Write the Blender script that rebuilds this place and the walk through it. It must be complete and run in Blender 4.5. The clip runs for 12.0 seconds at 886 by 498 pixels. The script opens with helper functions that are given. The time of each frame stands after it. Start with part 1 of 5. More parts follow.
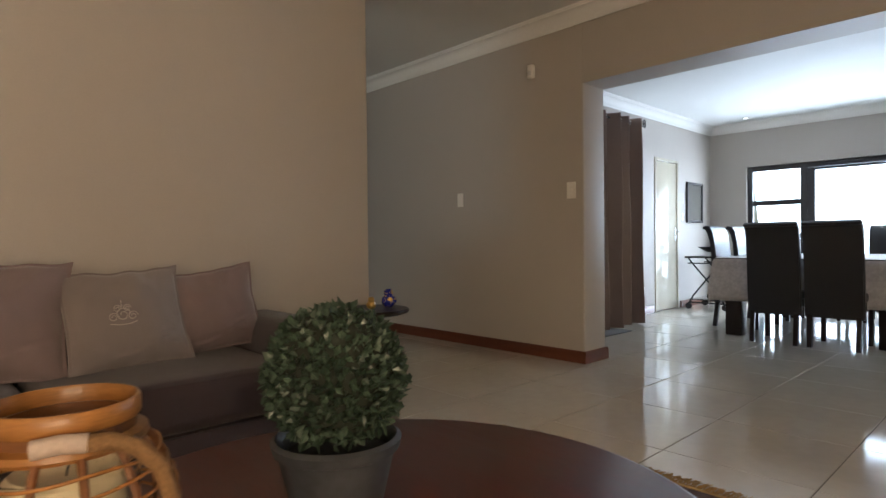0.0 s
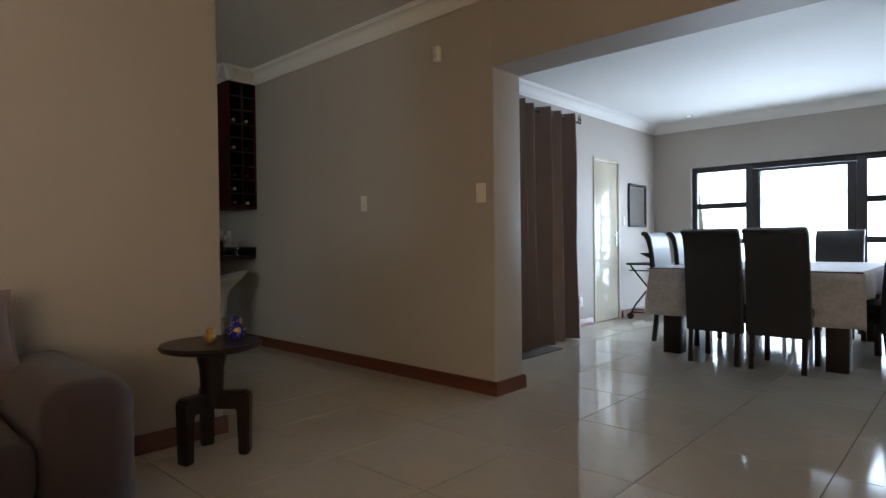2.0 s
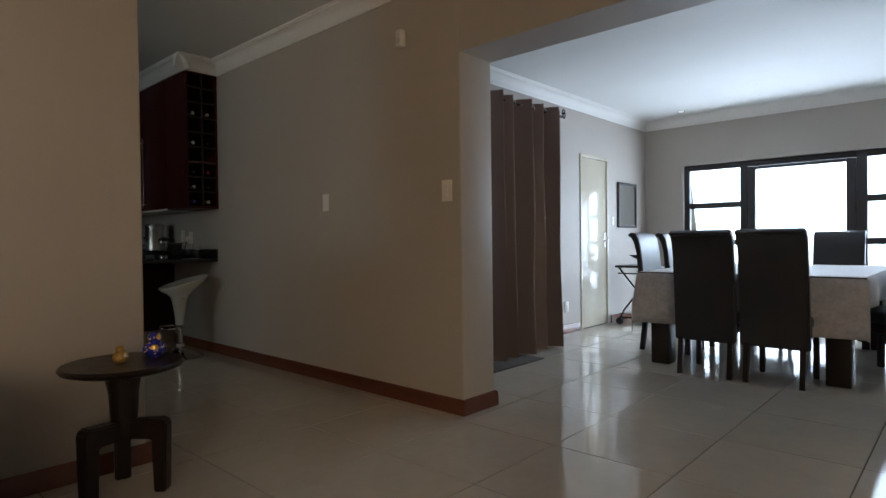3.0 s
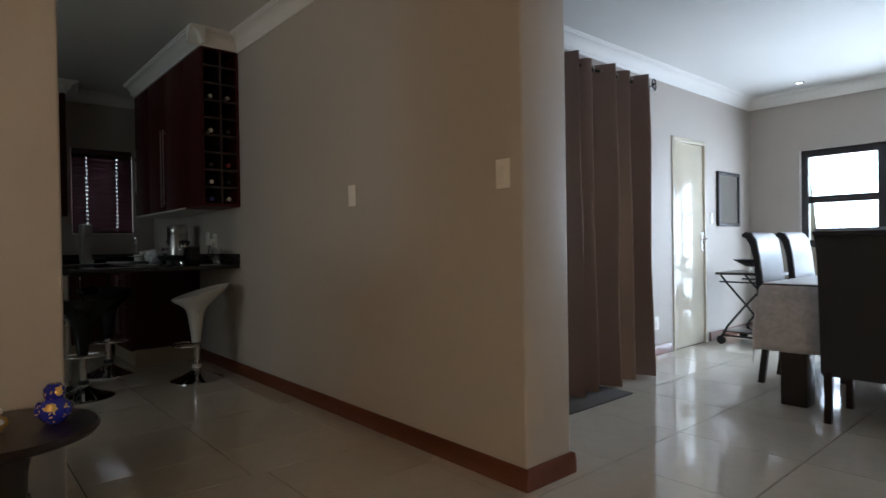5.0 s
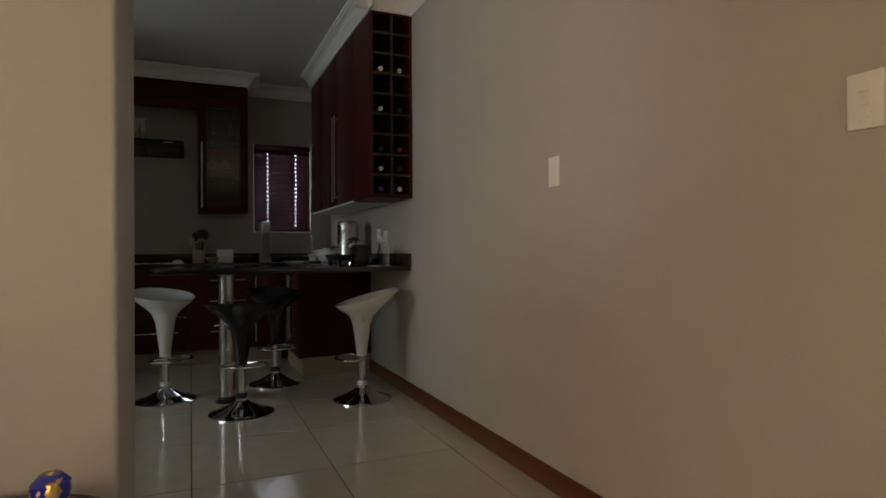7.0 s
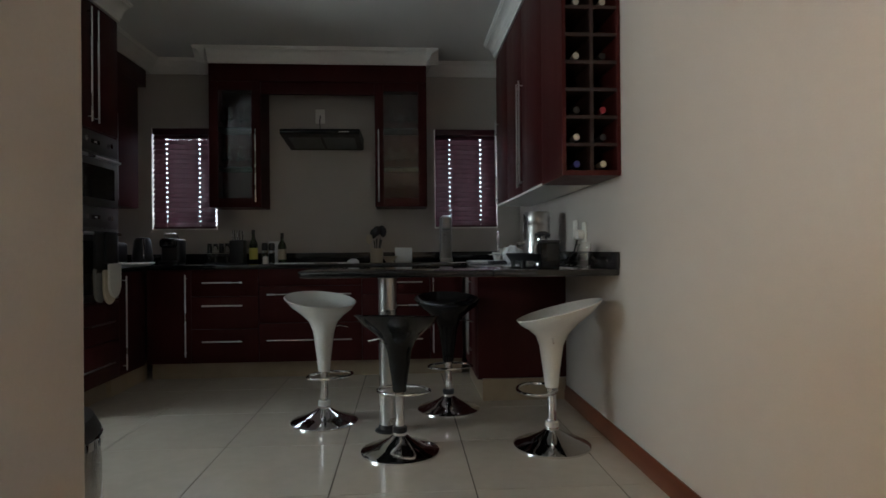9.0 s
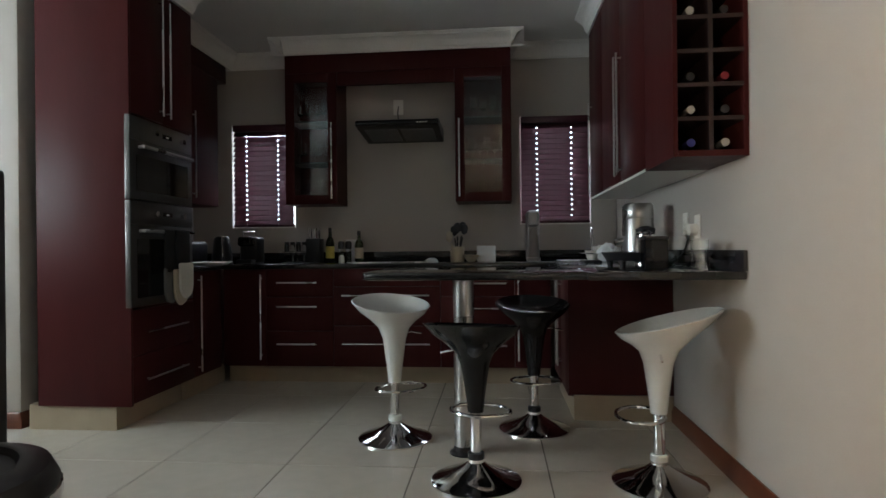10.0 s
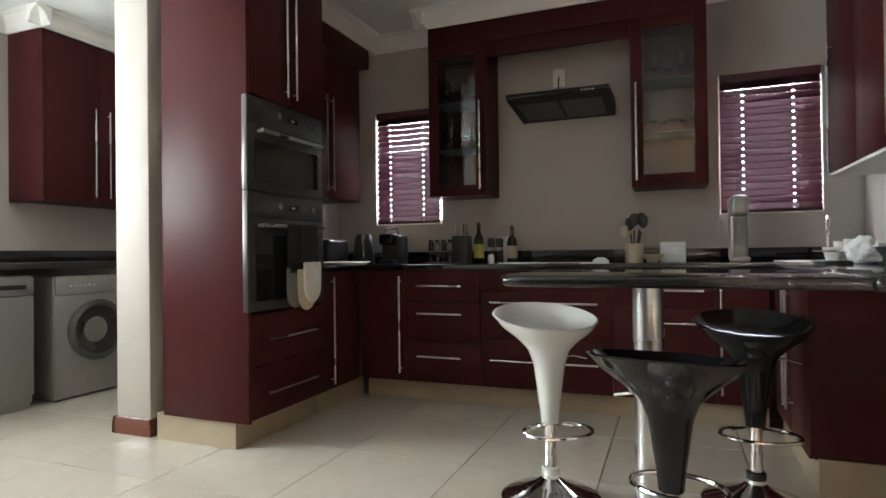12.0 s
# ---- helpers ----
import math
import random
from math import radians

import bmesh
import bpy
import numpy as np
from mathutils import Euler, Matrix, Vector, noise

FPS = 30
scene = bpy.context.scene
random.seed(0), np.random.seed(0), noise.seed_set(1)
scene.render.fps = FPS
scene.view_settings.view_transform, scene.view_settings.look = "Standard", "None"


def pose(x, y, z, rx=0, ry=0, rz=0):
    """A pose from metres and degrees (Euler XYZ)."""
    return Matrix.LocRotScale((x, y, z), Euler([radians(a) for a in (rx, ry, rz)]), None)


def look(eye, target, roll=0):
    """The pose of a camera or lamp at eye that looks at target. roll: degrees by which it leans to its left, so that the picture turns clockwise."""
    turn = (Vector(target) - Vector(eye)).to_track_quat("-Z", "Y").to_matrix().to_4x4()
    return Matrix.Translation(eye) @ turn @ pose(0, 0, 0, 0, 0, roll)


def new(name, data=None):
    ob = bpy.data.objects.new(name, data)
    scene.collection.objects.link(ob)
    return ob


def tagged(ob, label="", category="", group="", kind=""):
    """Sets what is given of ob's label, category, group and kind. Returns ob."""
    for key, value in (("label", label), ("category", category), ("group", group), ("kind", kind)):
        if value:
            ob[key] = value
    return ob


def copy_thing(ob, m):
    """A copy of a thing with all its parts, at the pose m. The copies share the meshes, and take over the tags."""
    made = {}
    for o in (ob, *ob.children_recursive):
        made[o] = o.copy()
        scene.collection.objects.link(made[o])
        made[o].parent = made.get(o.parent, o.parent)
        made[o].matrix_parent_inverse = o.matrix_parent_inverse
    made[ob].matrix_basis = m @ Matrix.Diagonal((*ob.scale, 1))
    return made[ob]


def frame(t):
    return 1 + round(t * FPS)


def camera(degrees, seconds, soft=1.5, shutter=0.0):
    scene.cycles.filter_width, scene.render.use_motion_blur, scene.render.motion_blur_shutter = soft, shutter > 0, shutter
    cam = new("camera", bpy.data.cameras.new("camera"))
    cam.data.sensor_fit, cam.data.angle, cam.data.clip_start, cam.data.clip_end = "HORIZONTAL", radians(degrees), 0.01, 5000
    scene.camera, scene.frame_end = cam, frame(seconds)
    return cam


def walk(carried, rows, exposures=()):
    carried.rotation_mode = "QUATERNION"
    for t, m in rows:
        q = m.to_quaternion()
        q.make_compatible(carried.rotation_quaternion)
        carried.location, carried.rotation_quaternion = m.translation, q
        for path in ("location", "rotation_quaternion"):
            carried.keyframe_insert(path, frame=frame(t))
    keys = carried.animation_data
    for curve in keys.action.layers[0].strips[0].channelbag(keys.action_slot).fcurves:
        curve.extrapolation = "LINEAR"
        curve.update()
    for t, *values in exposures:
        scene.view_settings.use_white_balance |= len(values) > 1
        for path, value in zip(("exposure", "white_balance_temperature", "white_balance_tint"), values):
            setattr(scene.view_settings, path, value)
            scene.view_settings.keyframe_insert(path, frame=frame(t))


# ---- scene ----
cam = camera(74.8, 12.0, shutter=0.25)

PATH = [
    (0, (0.407, -0.137, 0.946), (-1.044, 1.24, 0.921), -0.6),
    (0.5, (0.343, 0.069, 0.957), (-1.082, 1.472, 0.933), -0.6),
    (1, (0.32, 0.272, 0.966), (-1.082, 1.698, 0.942), -0.6),
    (1.5, (0.281, 0.49, 1.0), (-1.095, 1.941, 0.976), -0.6),
    (2, (0.261, 0.697, 1.014), (-1.101, 2.162, 0.989), -0.7),
    (2.5, (0.232, 0.894, 1.032), (-1.12, 2.368, 1.006), -0.7),
    (4.5, (-0.262, 1.716, 1.022), (-1.689, 3.118, 1.009), -0.9),
    (5, (-0.459, 1.863, 1.038), (-1.972, 3.171, 1.021), -0.9),
    (5.5, (-0.666, 1.998, 1.042), (-2.275, 3.186, 1.027), -0.8),
    (6, (-0.903, 2.112, 1.051), (-2.594, 3.18, 1.034), -0.9),
    (6.5, (-1.135, 2.222, 1.028), (-2.902, 3.16, 1.025), -0.5),
    (7, (-1.362, 2.304, 1.005), (-3.196, 3.103, 1.01), -0.3),
    (9, (-2.269, 2.626, 1.002), (-4.265, 2.756, 1.005), -0.5),
    (9.5, (-2.473, 2.653, 0.999), (-4.473, 2.631, 1.004), -0.6),
    (10, (-2.664, 2.684, 1.002), (-4.656, 2.504, 1.002), -0.6),
    (10.5, (-2.854, 2.701, 0.992), (-4.826, 2.369, 0.994), -0.7),
    (11, (-3.044, 2.678, 0.988), (-4.989, 2.212, 0.994), -0.7),
    (11.5, (-3.241, 2.645, 0.98), (-5.149, 2.048, 0.989), -0.7),
    (12, (-3.416, 2.602, 0.972), (-5.277, 1.868, 0.987), -0.7),
]
EXPOSURE = [(0, -0.65, 6050, 10), (1.5, -1.0, 6050, 10), (2.5, -1.2, 6050, 10), (5.5, -0.85, 6150, 11), (7, -0.12, 6250, 12), (9.5, 0.9, 5850, 9), (10.5, 1.45, 6000, 11), (12, 2.35, 6250, 12)]
walk(cam, [(t, look(eye, target, roll)) for t, eye, target, roll in PATH], EXPOSURE)

# ---- world, sun, window lights ----
world = bpy.data.worlds.new("world")
scene.world = world
world.use_nodes = True
wn = world.node_tree.nodes
sky = wn.new("ShaderNodeTexSky")
sky.sky_type, sky.sun_disc = "NISHITA", False
sky.sun_elevation, sky.sun_rotation = radians(48), radians(95)
world.node_tree.links.new(sky.outputs[0], wn["Background"].inputs[0])
wn["Background"].inputs[1].default_value = 0.1
sun = bpy.data.lights.new("sun", "SUN")
sun.energy, sun.angle, sun.color = 3.0, radians(0.5), (1.0, 0.93, 0.82)
new("sun", sun).matrix_basis = look((9, -0.8, 9.5), (0, 0, 0))


def window_light(name, eye, target, w, h, watts, color):
    d = bpy.data.lights.new(name, "AREA")
    d.shape, d.size, d.size_y, d.energy, d.color = "RECTANGLE", w, h, watts, color
    new(name, d).matrix_basis = look(eye, target)


window_light("daylight_dining", (-1.3, 9.25, 1.02), (-1.3, 0, -1.9), 2.62, 2.0, 445, (0.74, 0.86, 1.0))
# unseen living room window: warm lamp added to light the sofa wall
window_light("daylight_living_added", (3.62, -1.9, 1.25), (0, -1.9, 1.25), 2.5, 1.7, 185, (1.0, 0.71, 0.43))
window_light("daylight_kitchen_a", (-7.84, 0.64, 1.62), (0, 0.64, 1.62), 0.58, 0.9, 8, (0.9, 0.94, 1.0))
window_light("daylight_kitchen_b", (-7.84, 3.2, 1.62), (0, 3.2, 1.62), 0.58, 0.9, 8, (0.9, 0.94, 1.0))
window_light("daylight_scullery", (-4.1, -2.1, 1.62), (-4.1, 2.2, 4.4), 1.75, 1.1, 39, (0.93, 1.0, 0.97))


# ---- materials ----
def mat(name, color, rough=0.5, metal=0.0, bump=0.0, scale=60.0, var=0.12, big=2.5, coat=0.0, stretch=(1, 1, 1), sheen=0.0, spec=0.5, rand=0.0):
    m = bpy.data.materials.new(name)
    m.use_nodes = True
    nt = m.node_tree
    n, l = nt.nodes, nt.links
    b = n["Principled BSDF"]
    tc, mp = n.new("ShaderNodeTexCoord"), n.new("ShaderNodeMapping")
    mp.inputs["Scale"].default_value = stretch
    l.new(tc.outputs["Object"], mp.inputs[0])
    fine, wide = n.new("ShaderNodeTexNoise"), n.new("ShaderNodeTexNoise")
    fine.inputs["Scale"].default_value, fine.inputs["Detail"].default_value = scale, 4
    wide.inputs["Scale"].default_value, wide.inputs["Detail"].default_value = big, 3
    l.new(mp.outputs[0], fine.inputs[0])
    l.new(mp.outputs[0], wide.inputs[0])
    add = n.new("ShaderNodeMath")
    add.operation = "ADD"
    l.new(fine.outputs[0], add.inputs[0])
    l.new(wide.outputs[0], add.inputs[1])
    rng = n.new("ShaderNodeMapRange")
    rng.inputs[1].default_value, rng.inputs[2].default_value = 0.6, 1.4
    rng.inputs[3].default_value, rng.inputs[4].default_value = 1 - var, 1 + var
    l.new(add.outputs[0], rng.inputs[0])
    out = rng.outputs[0]
    if rand:
        oi, r2 = n.new("ShaderNodeObjectInfo"), n.new("ShaderNodeMapRange")
        r2.inputs[3].default_value, r2.inputs[4].default_value = 1 - rand, 1 + rand
        l.new(oi.outputs["Random"], r2.inputs[0])
        mul = n.new("ShaderNodeMath")
        mul.operation = "MULTIPLY"
        l.new(out, mul.inputs[0])
        l.new(r2.outputs[0], mul.inputs[1])
        out = mul.outputs[0]
    vm = n.new("ShaderNodeVectorMath")
    vm.operation = "SCALE"
    vm.inputs[0].default_value = color
    l.new(out, vm.inputs["Scale"])
    l.new(vm.outputs[0], b.inputs["Base Color"])
    rr = n.new("ShaderNodeMapRange")
    rr.inputs[3].default_value, rr.inputs[4].default_value = rough * 0.8, min(1, rough * 1.2)
    l.new(wide.outputs[0], rr.inputs[0])
    l.new(rr.outputs[0], b.inputs["Roughness"])
    b.inputs["Metallic"].default_value = metal
    b.inputs["Coat Weight"].default_value = coat
    b.inputs["Coat Roughness"].default_value = 0.08
    b.inputs["Sheen Weight"].default_value = sheen
    b.inputs["Specular IOR Level"].default_value = spec
    if bump:
        bp = n.new("ShaderNodeBump")
        bp.inputs["Strength"].default_value, bp.inputs["Distance"].default_value = bump, 0.002
        l.new(fine.outputs[0], bp.inputs["Height"])
        l.new(bp.outputs[0], b.inputs["Normal"])
    return m


def clear(name, color=(0.95, 0.97, 0.96), rough=0.0, ior=1.45):
    m = bpy.data.materials.new(name)
    m.use_nodes = True
    b = m.node_tree.nodes["Principled BSDF"]
    b.inputs["Base Color"].default_value = (*color, 1)
    b.inputs["Transmission Weight"].default_value, b.inputs["Roughness"].default_value, b.inputs["IOR"].default_value = 1, rough, ior
    return m


PAINT = mat("beige wall paint", (0.435, 0.40, 0.36), 0.55, bump=0.12, scale=160, var=0.035, big=1.3, spec=0.35)
CEIL = mat("white ceiling paint", (0.74, 0.74, 0.72), 0.7, bump=0.05, scale=90, var=0.03)
PLASTER = mat("white cornice plaster", (0.78, 0.77, 0.74), 0.6, bump=0.06, scale=60, var=0.04)
TILE = mat("polished cream porcelain", (0.58, 0.53, 0.45), 0.085, scale=14, var=0.06, big=3, spec=1.0, rand=0.03)
GROUT = mat("dark tile grout", (0.10, 0.085, 0.07), 0.9, bump=0.3, scale=200)
SKIRT = mat("red-brown skirting wood", (0.13, 0.04, 0.02), 0.32, bump=0.1, scale=40, stretch=(1, 1, 8), var=0.3, coat=0.3)
MAHOG = mat("dark mahogany veneer", (0.054, 0.0112, 0.0115), 0.4, bump=0.1, scale=34, stretch=(9, 9, 0.5), var=0.14, big=1.2, coat=0.0, spec=0.1)
# mahogany with recess shade put into its colour, for insides
MAHOG_SHADED = mat("shade-darkened cabinet interior", (0.02, 0.008, 0.007), 0.5, scale=30, var=0.2)
KICK = mat("beige plinth tile", (0.36, 0.29, 0.20), 0.35, scale=10, var=0.08, bump=0.03)
GRANITE = mat("black granite", (0.014, 0.0135, 0.014), 0.07, scale=300, var=0.5, big=90, spec=0.6)
STEEL = mat("brushed steel", (0.55, 0.55, 0.54), 0.28, metal=1, scale=40, var=0.03)
CHROME = mat("chrome", (0.75, 0.75, 0.76), 0.07, metal=1, var=0.04)
DKSTEEL = mat("dark oven steel", (0.115, 0.112, 0.108), 0.32, metal=0.85, scale=50, stretch=(30, 1, 1), var=0.1)
BLKGLASS = mat("black oven glass", (0.012, 0.012, 0.013), 0.05, var=0.1, coat=0.5)
BLKPLAST = mat("black plastic", (0.02, 0.02, 0.022), 0.35, bump=0.05, scale=200, var=0.15)
HOODBLK = mat("satin black enamel", (0.009, 0.009, 0.010), 0.4, bump=0.03, scale=200, var=0.15, spec=0.25)
BLKGLOSS = mat("glossy black stool plastic", (0.008, 0.008, 0.009), 0.12, var=0.1, spec=0.35)
WHTGLOSS = mat("white stool plastic", (0.66, 0.66, 0.62), 0.18, var=0.04, coat=0.2)
WHTPLAST = mat("white switch plastic", (0.78, 0.76, 0.70), 0.35, var=0.03)
WHTPAPER = mat("white card", (0.75, 0.77, 0.78), 0.7, var=0.04)
LEATHER = mat("black leather", (0.016, 0.015, 0.017), 0.30, bump=0.25, scale=220, var=0.2, spec=0.6)
DKWOOD = mat("dark stained wood", (0.016, 0.010, 0.008), 0.3, bump=0.1, scale=30, stretch=(6, 6, 1), var=0.25, spec=0.35)
TABLEWD = mat("polished mahogany tabletop", (0.07, 0.014, 0.009), 0.3, scale=24, stretch=(1, 9, 1), var=0.35, big=3, coat=0.0, spec=0.3)
SOFA = mat("brown-grey woven upholstery", (0.042, 0.0265, 0.031), 0.9, bump=0.5, scale=420, var=0.16, big=5, sheen=0.2)
PILLOW = mat("mauve-grey cushion cloth", (0.18, 0.132, 0.132), 0.85, bump=0.4, scale=380, var=0.12, big=6, sheen=0.3)
PILLOW2 = mat("grey cushion cloth", (0.20, 0.17, 0.165), 0.85, bump=0.4, scale=380, var=0.1, big=6, sheen=0.3)
THREAD = mat("pale embroidery thread", (0.45, 0.40, 0.36), 0.8, bump=0.4, scale=500)
CURTAIN = mat("taupe satin curtain", (0.25, 0.175, 0.155), 0.36, bump=0.25, scale=300, stretch=(1, 1, 0.1), var=0.1, big=3, sheen=0.0, spec=0.7)
CLOTH = mat("silver-grey jacquard cloth", (0.42, 0.40, 0.40), 0.6, bump=0.5, scale=38, var=0.22, big=16, sheen=0.2)
DOORPAINT = mat("glossy cream door paint", (0.64, 0.59, 0.47), 0.18, bump=0.02, scale=8, var=0.03, coat=1.0)
FRAMEWD = mat("dark window timber", (0.022, 0.018, 0.02), 0.4, bump=0.1, scale=40, stretch=(4, 4, 1), var=0.25)
BLIND = mat("plum wooden blind slat", (0.075, 0.018, 0.03), 0.35, scale=40, stretch=(8, 1, 8), var=0.3, coat=0.2)
IRON = mat("black wrought iron", (0.014, 0.014, 0.015), 0.4, metal=0.3, bump=0.1)
BAMBOO = mat("honey bamboo", (0.30, 0.13, 0.03), 0.4, bump=0.15, scale=50, stretch=(1, 1, 6), var=0.3, coat=0.15)
BAMBOODK = mat("darkened bamboo", (0.16, 0.062, 0.018), 0.45, bump=0.2, scale=50, stretch=(1, 1, 6), var=0.3)
SLEEVE = mat("pale split leather", (0.45, 0.36, 0.30), 0.7, bump=0.4, scale=120, var=0.2)
ROPE = mat("tan jute rope", (0.21, 0.115, 0.045), 0.9, bump=0.8, scale=240, var=0.35)
WAX = mat("ivory candle wax", (0.72, 0.60, 0.40), 0.45, var=0.06)
POT = mat("grey zinc pot", (0.05, 0.054, 0.062), 0.55, metal=0.2, bump=0.2, scale=50, var=0.3, big=9)
LEAF = mat("boxwood leaf", (0.035, 0.062, 0.034), 0.4, scale=70, var=0.5, big=18, spec=0.5)
ln_ = LEAF.node_tree
geo, lr, lm = ln_.nodes.new("ShaderNodeNewGeometry"), ln_.nodes.new("ShaderNodeValToRGB"), ln_.nodes.new("ShaderNodeMix")
lr.color_ramp.elements[0].color, lr.color_ramp.elements[1].color = (0.010, 0.024, 0.014, 1), (0.075, 0.115, 0.08, 1)
lm.data_type, lm.inputs[0].default_value = "RGBA", 0.65
ln_.links.new(geo.outputs["Random Per Island"], lr.inputs[0])
ln_.links.new(ln_.nodes["Vector Math"].outputs[0], lm.inputs[6])
ln_.links.new(lr.outputs[0], lm.inputs[7])
ln_.links.new(lm.outputs[2], ln_.nodes["Principled BSDF"].inputs["Base Color"])
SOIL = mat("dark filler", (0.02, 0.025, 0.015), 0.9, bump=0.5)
RUG = mat("patterned wool rug", (0.16, 0.075, 0.055), 0.95, bump=0.8, scale=55, var=0.75, big=11)
RUGDK = mat("dark rug border", (0.085, 0.05, 0.048), 0.95, bump=0.8, scale=70, var=0.6, big=20)
FRINGE = mat("golden rug fringe", (0.42, 0.26, 0.09), 0.9, bump=0.5, scale=200, var=0.3)
MATGREY = mat("dark grey door mat", (0.08, 0.07, 0.065), 0.95, bump=0.8, scale=300, var=0.3)
BLUE = mat("cobalt blue porcelain", (0.02, 0.025, 0.30), 0.12, scale=30, var=0.5, coat=0.5)
bn = BLUE.node_tree
vo, ra, mx = bn.nodes.new("ShaderNodeTexNoise"), bn.nodes.new("ShaderNodeValToRGB"), bn.nodes.new("ShaderNodeMix")
vo.inputs["Scale"].default_value = 75
ra.color_ramp.elements[0].position, ra.color_ramp.elements[1].position = 0.60, 0.63
mx.data_type = "RGBA"
mx.inputs[6].default_value, mx.inputs[7].default_value = (0.02, 0.025, 0.28, 1), (0.6, 0.42, 0.2, 1)
bn.links.new(bn.nodes["Texture Coordinate"].outputs["Object"], vo.inputs[0])
bn.links.new(vo.outputs[0], ra.inputs[0])
bn.links.new(ra.outputs[0], mx.inputs[0])
bn.links.new(mx.outputs[2], bn.nodes["Principled BSDF"].inputs["Base Color"])
GOLD = mat("gold paint", (0.62, 0.40, 0.12), 0.3, metal=0.7, scale=60, var=0.3)
GLASS = clear("clear glass")
FROST = clear("reeded cabinet glass", (0.86, 0.9, 0.92), 0.015)
GREENGL = clear("dark green bottle glass", (0.12, 0.18, 0.08), 0.02)
YELLOW = mat("yellow label", (0.62, 0.55, 0.12), 0.6)
SILVERAP = mat("silver appliance enamel", (0.30, 0.29, 0.28), 0.32, metal=0.55, var=0.05)
FILTER = mat("grey mesh filter", (0.12, 0.12, 0.125), 0.5, metal=0.6, bump=0.8, scale=400)
REDCAP = mat("red bottle capsule", (0.30, 0.02, 0.04), 0.35)
BLUECAP = mat("blue bottle capsule", (0.05, 0.06, 0.35), 0.35)
PALECAP = mat("silver bottle capsule", (0.6, 0.6, 0.58), 0.35, metal=0.4)
CREAMCER = mat("cream stoneware", (0.48, 0.42, 0.31), 0.4, var=0.08)
MITT = mat("pale quilted cotton", (0.60, 0.60, 0.55), 0.9, bump=0.6, scale=60, var=0.08)
MITTGREY = mat("grey quilted cotton", (0.16, 0.16, 0.15), 0.9, bump=0.6, scale=60, var=0.08)
MITTBLK = mat("black cotton", (0.012, 0.012, 0.013), 0.95, bump=0.4, scale=200)
MIRROR = mat("tinted mirror", (0.32, 0.31, 0.28), 0.12, metal=0.6, var=0.08)
EARTH = mat("dry ground", (0.26, 0.22, 0.16), 0.95, bump=0.6, scale=6, var=0.3, big=0.4)
GLOW = bpy.data.materials.new("lit downlight lens")
GLOW.use_nodes = True
GLOW.node_tree.nodes["Principled BSDF"].inputs["Emission Color"].default_value = (1, 0.97, 0.9, 1)
GLOW.node_tree.nodes["Principled BSDF"].inputs["Emission Strength"].default_value = 6.0
LAMP = mat("downlight reflector", (0.85, 0.85, 0.82), 0.2, metal=0.4)
BRICKOUT = mat("outer plaster", (0.4, 0.34, 0.27), 0.8, bump=0.3, scale=30)


# ---- mesh helpers ----
def bx(bm, a, b, bev=0.0, seg=2):
    """A box from corner a to corner b, with its edges rounded by bev."""
    r = bmesh.ops.create_cube(bm, size=1.0)
    c = [(p + q) / 2 for p, q in zip(a, b)]
    s = [max(abs(q - p), 1e-4) for p, q in zip(a, b)]
    for v in r["verts"]:
        v.co = Vector((c[0] + v.co.x * s[0], c[1] + v.co.y * s[1], c[2] + v.co.z * s[2]))
    if bev:
        es = list({e for v in r["verts"] for e in v.link_edges})
        bmesh.ops.bevel(bm, geom=es, offset=min(bev, min(s) * 0.48), segments=seg, affect="EDGES", profile=0.5)
    return bm


def box(a, b, bev=0.0, seg=2):
    return bx(bmesh.new(), a, b, bev, seg)


def lathe(prof, n=28, bm=None, at=(0, 0, 0), sx=1.0, sy=1.0):
    """A turned shape from (radius, height) pairs."""
    bm = bm or bmesh.new()
    rings = []
    for r, z in prof:
        if r < 1e-5:
            rings.append([bm.verts.new((at[0], at[1], at[2] + z))])
        else:
            rings.append([bm.verts.new((at[0] + sx * r * math.cos(2 * math.pi * i / n), at[1] + sy * r * math.sin(2 * math.pi * i / n), at[2] + z)) for i in range(n)])
    for p, q in zip(rings, rings[1:]):
        for i in range(n):
            j = (i + 1) % n
            if len(p) == 1 and len(q) == 1:
                continue
            if len(p) == 1:
                bm.faces.new((p[0], q[j], q[i]))
            elif len(q) == 1:
                bm.faces.new((p[i], p[j], q[0]))
            else:
                bm.faces.new((p[i], p[j], q[j], q[i]))
    bmesh.ops.recalc_face_normals(bm, faces=bm.faces[:])
    return bm


def tube(pts, r, n=8, bm=None, closed=False):
    """A round bar along the points."""
    bm = bm or bmesh.new()
    pts = [Vector(p) for p in pts]
    rings, k = [], len(pts)
    for i, p in enumerate(pts):
        a = pts[(i - 1) % k] if closed or i else p
        b = pts[(i + 1) % k] if closed or i < k - 1 else p
        d = (b - a).normalized()
        u = d.cross(Vector((0, 0, 1)))
        if u.length < 0.05:
            u = d.cross(Vector((0, 1, 0)))
        u.normalize()
        w = d.cross(u)
        rings.append([bm.verts.new(p + r * (math.cos(2 * math.pi * j / n) * u + math.sin(2 * math.pi * j / n) * w)) for j in range(n)])
    pairs = list(zip(rings, rings[1:])) + ([(rings[-1], rings[0])] if closed else [])
    for p, q in pairs:
        for j in range(n):
            bm.faces.new((p[j], p[(j + 1) % n], q[(j + 1) % n], q[j]))
    if not closed:
        bm.faces.new(rings[0])
        bm.faces.new(rings[-1])
    bmesh.ops.recalc_face_normals(bm, faces=bm.faces[:])
    return bm


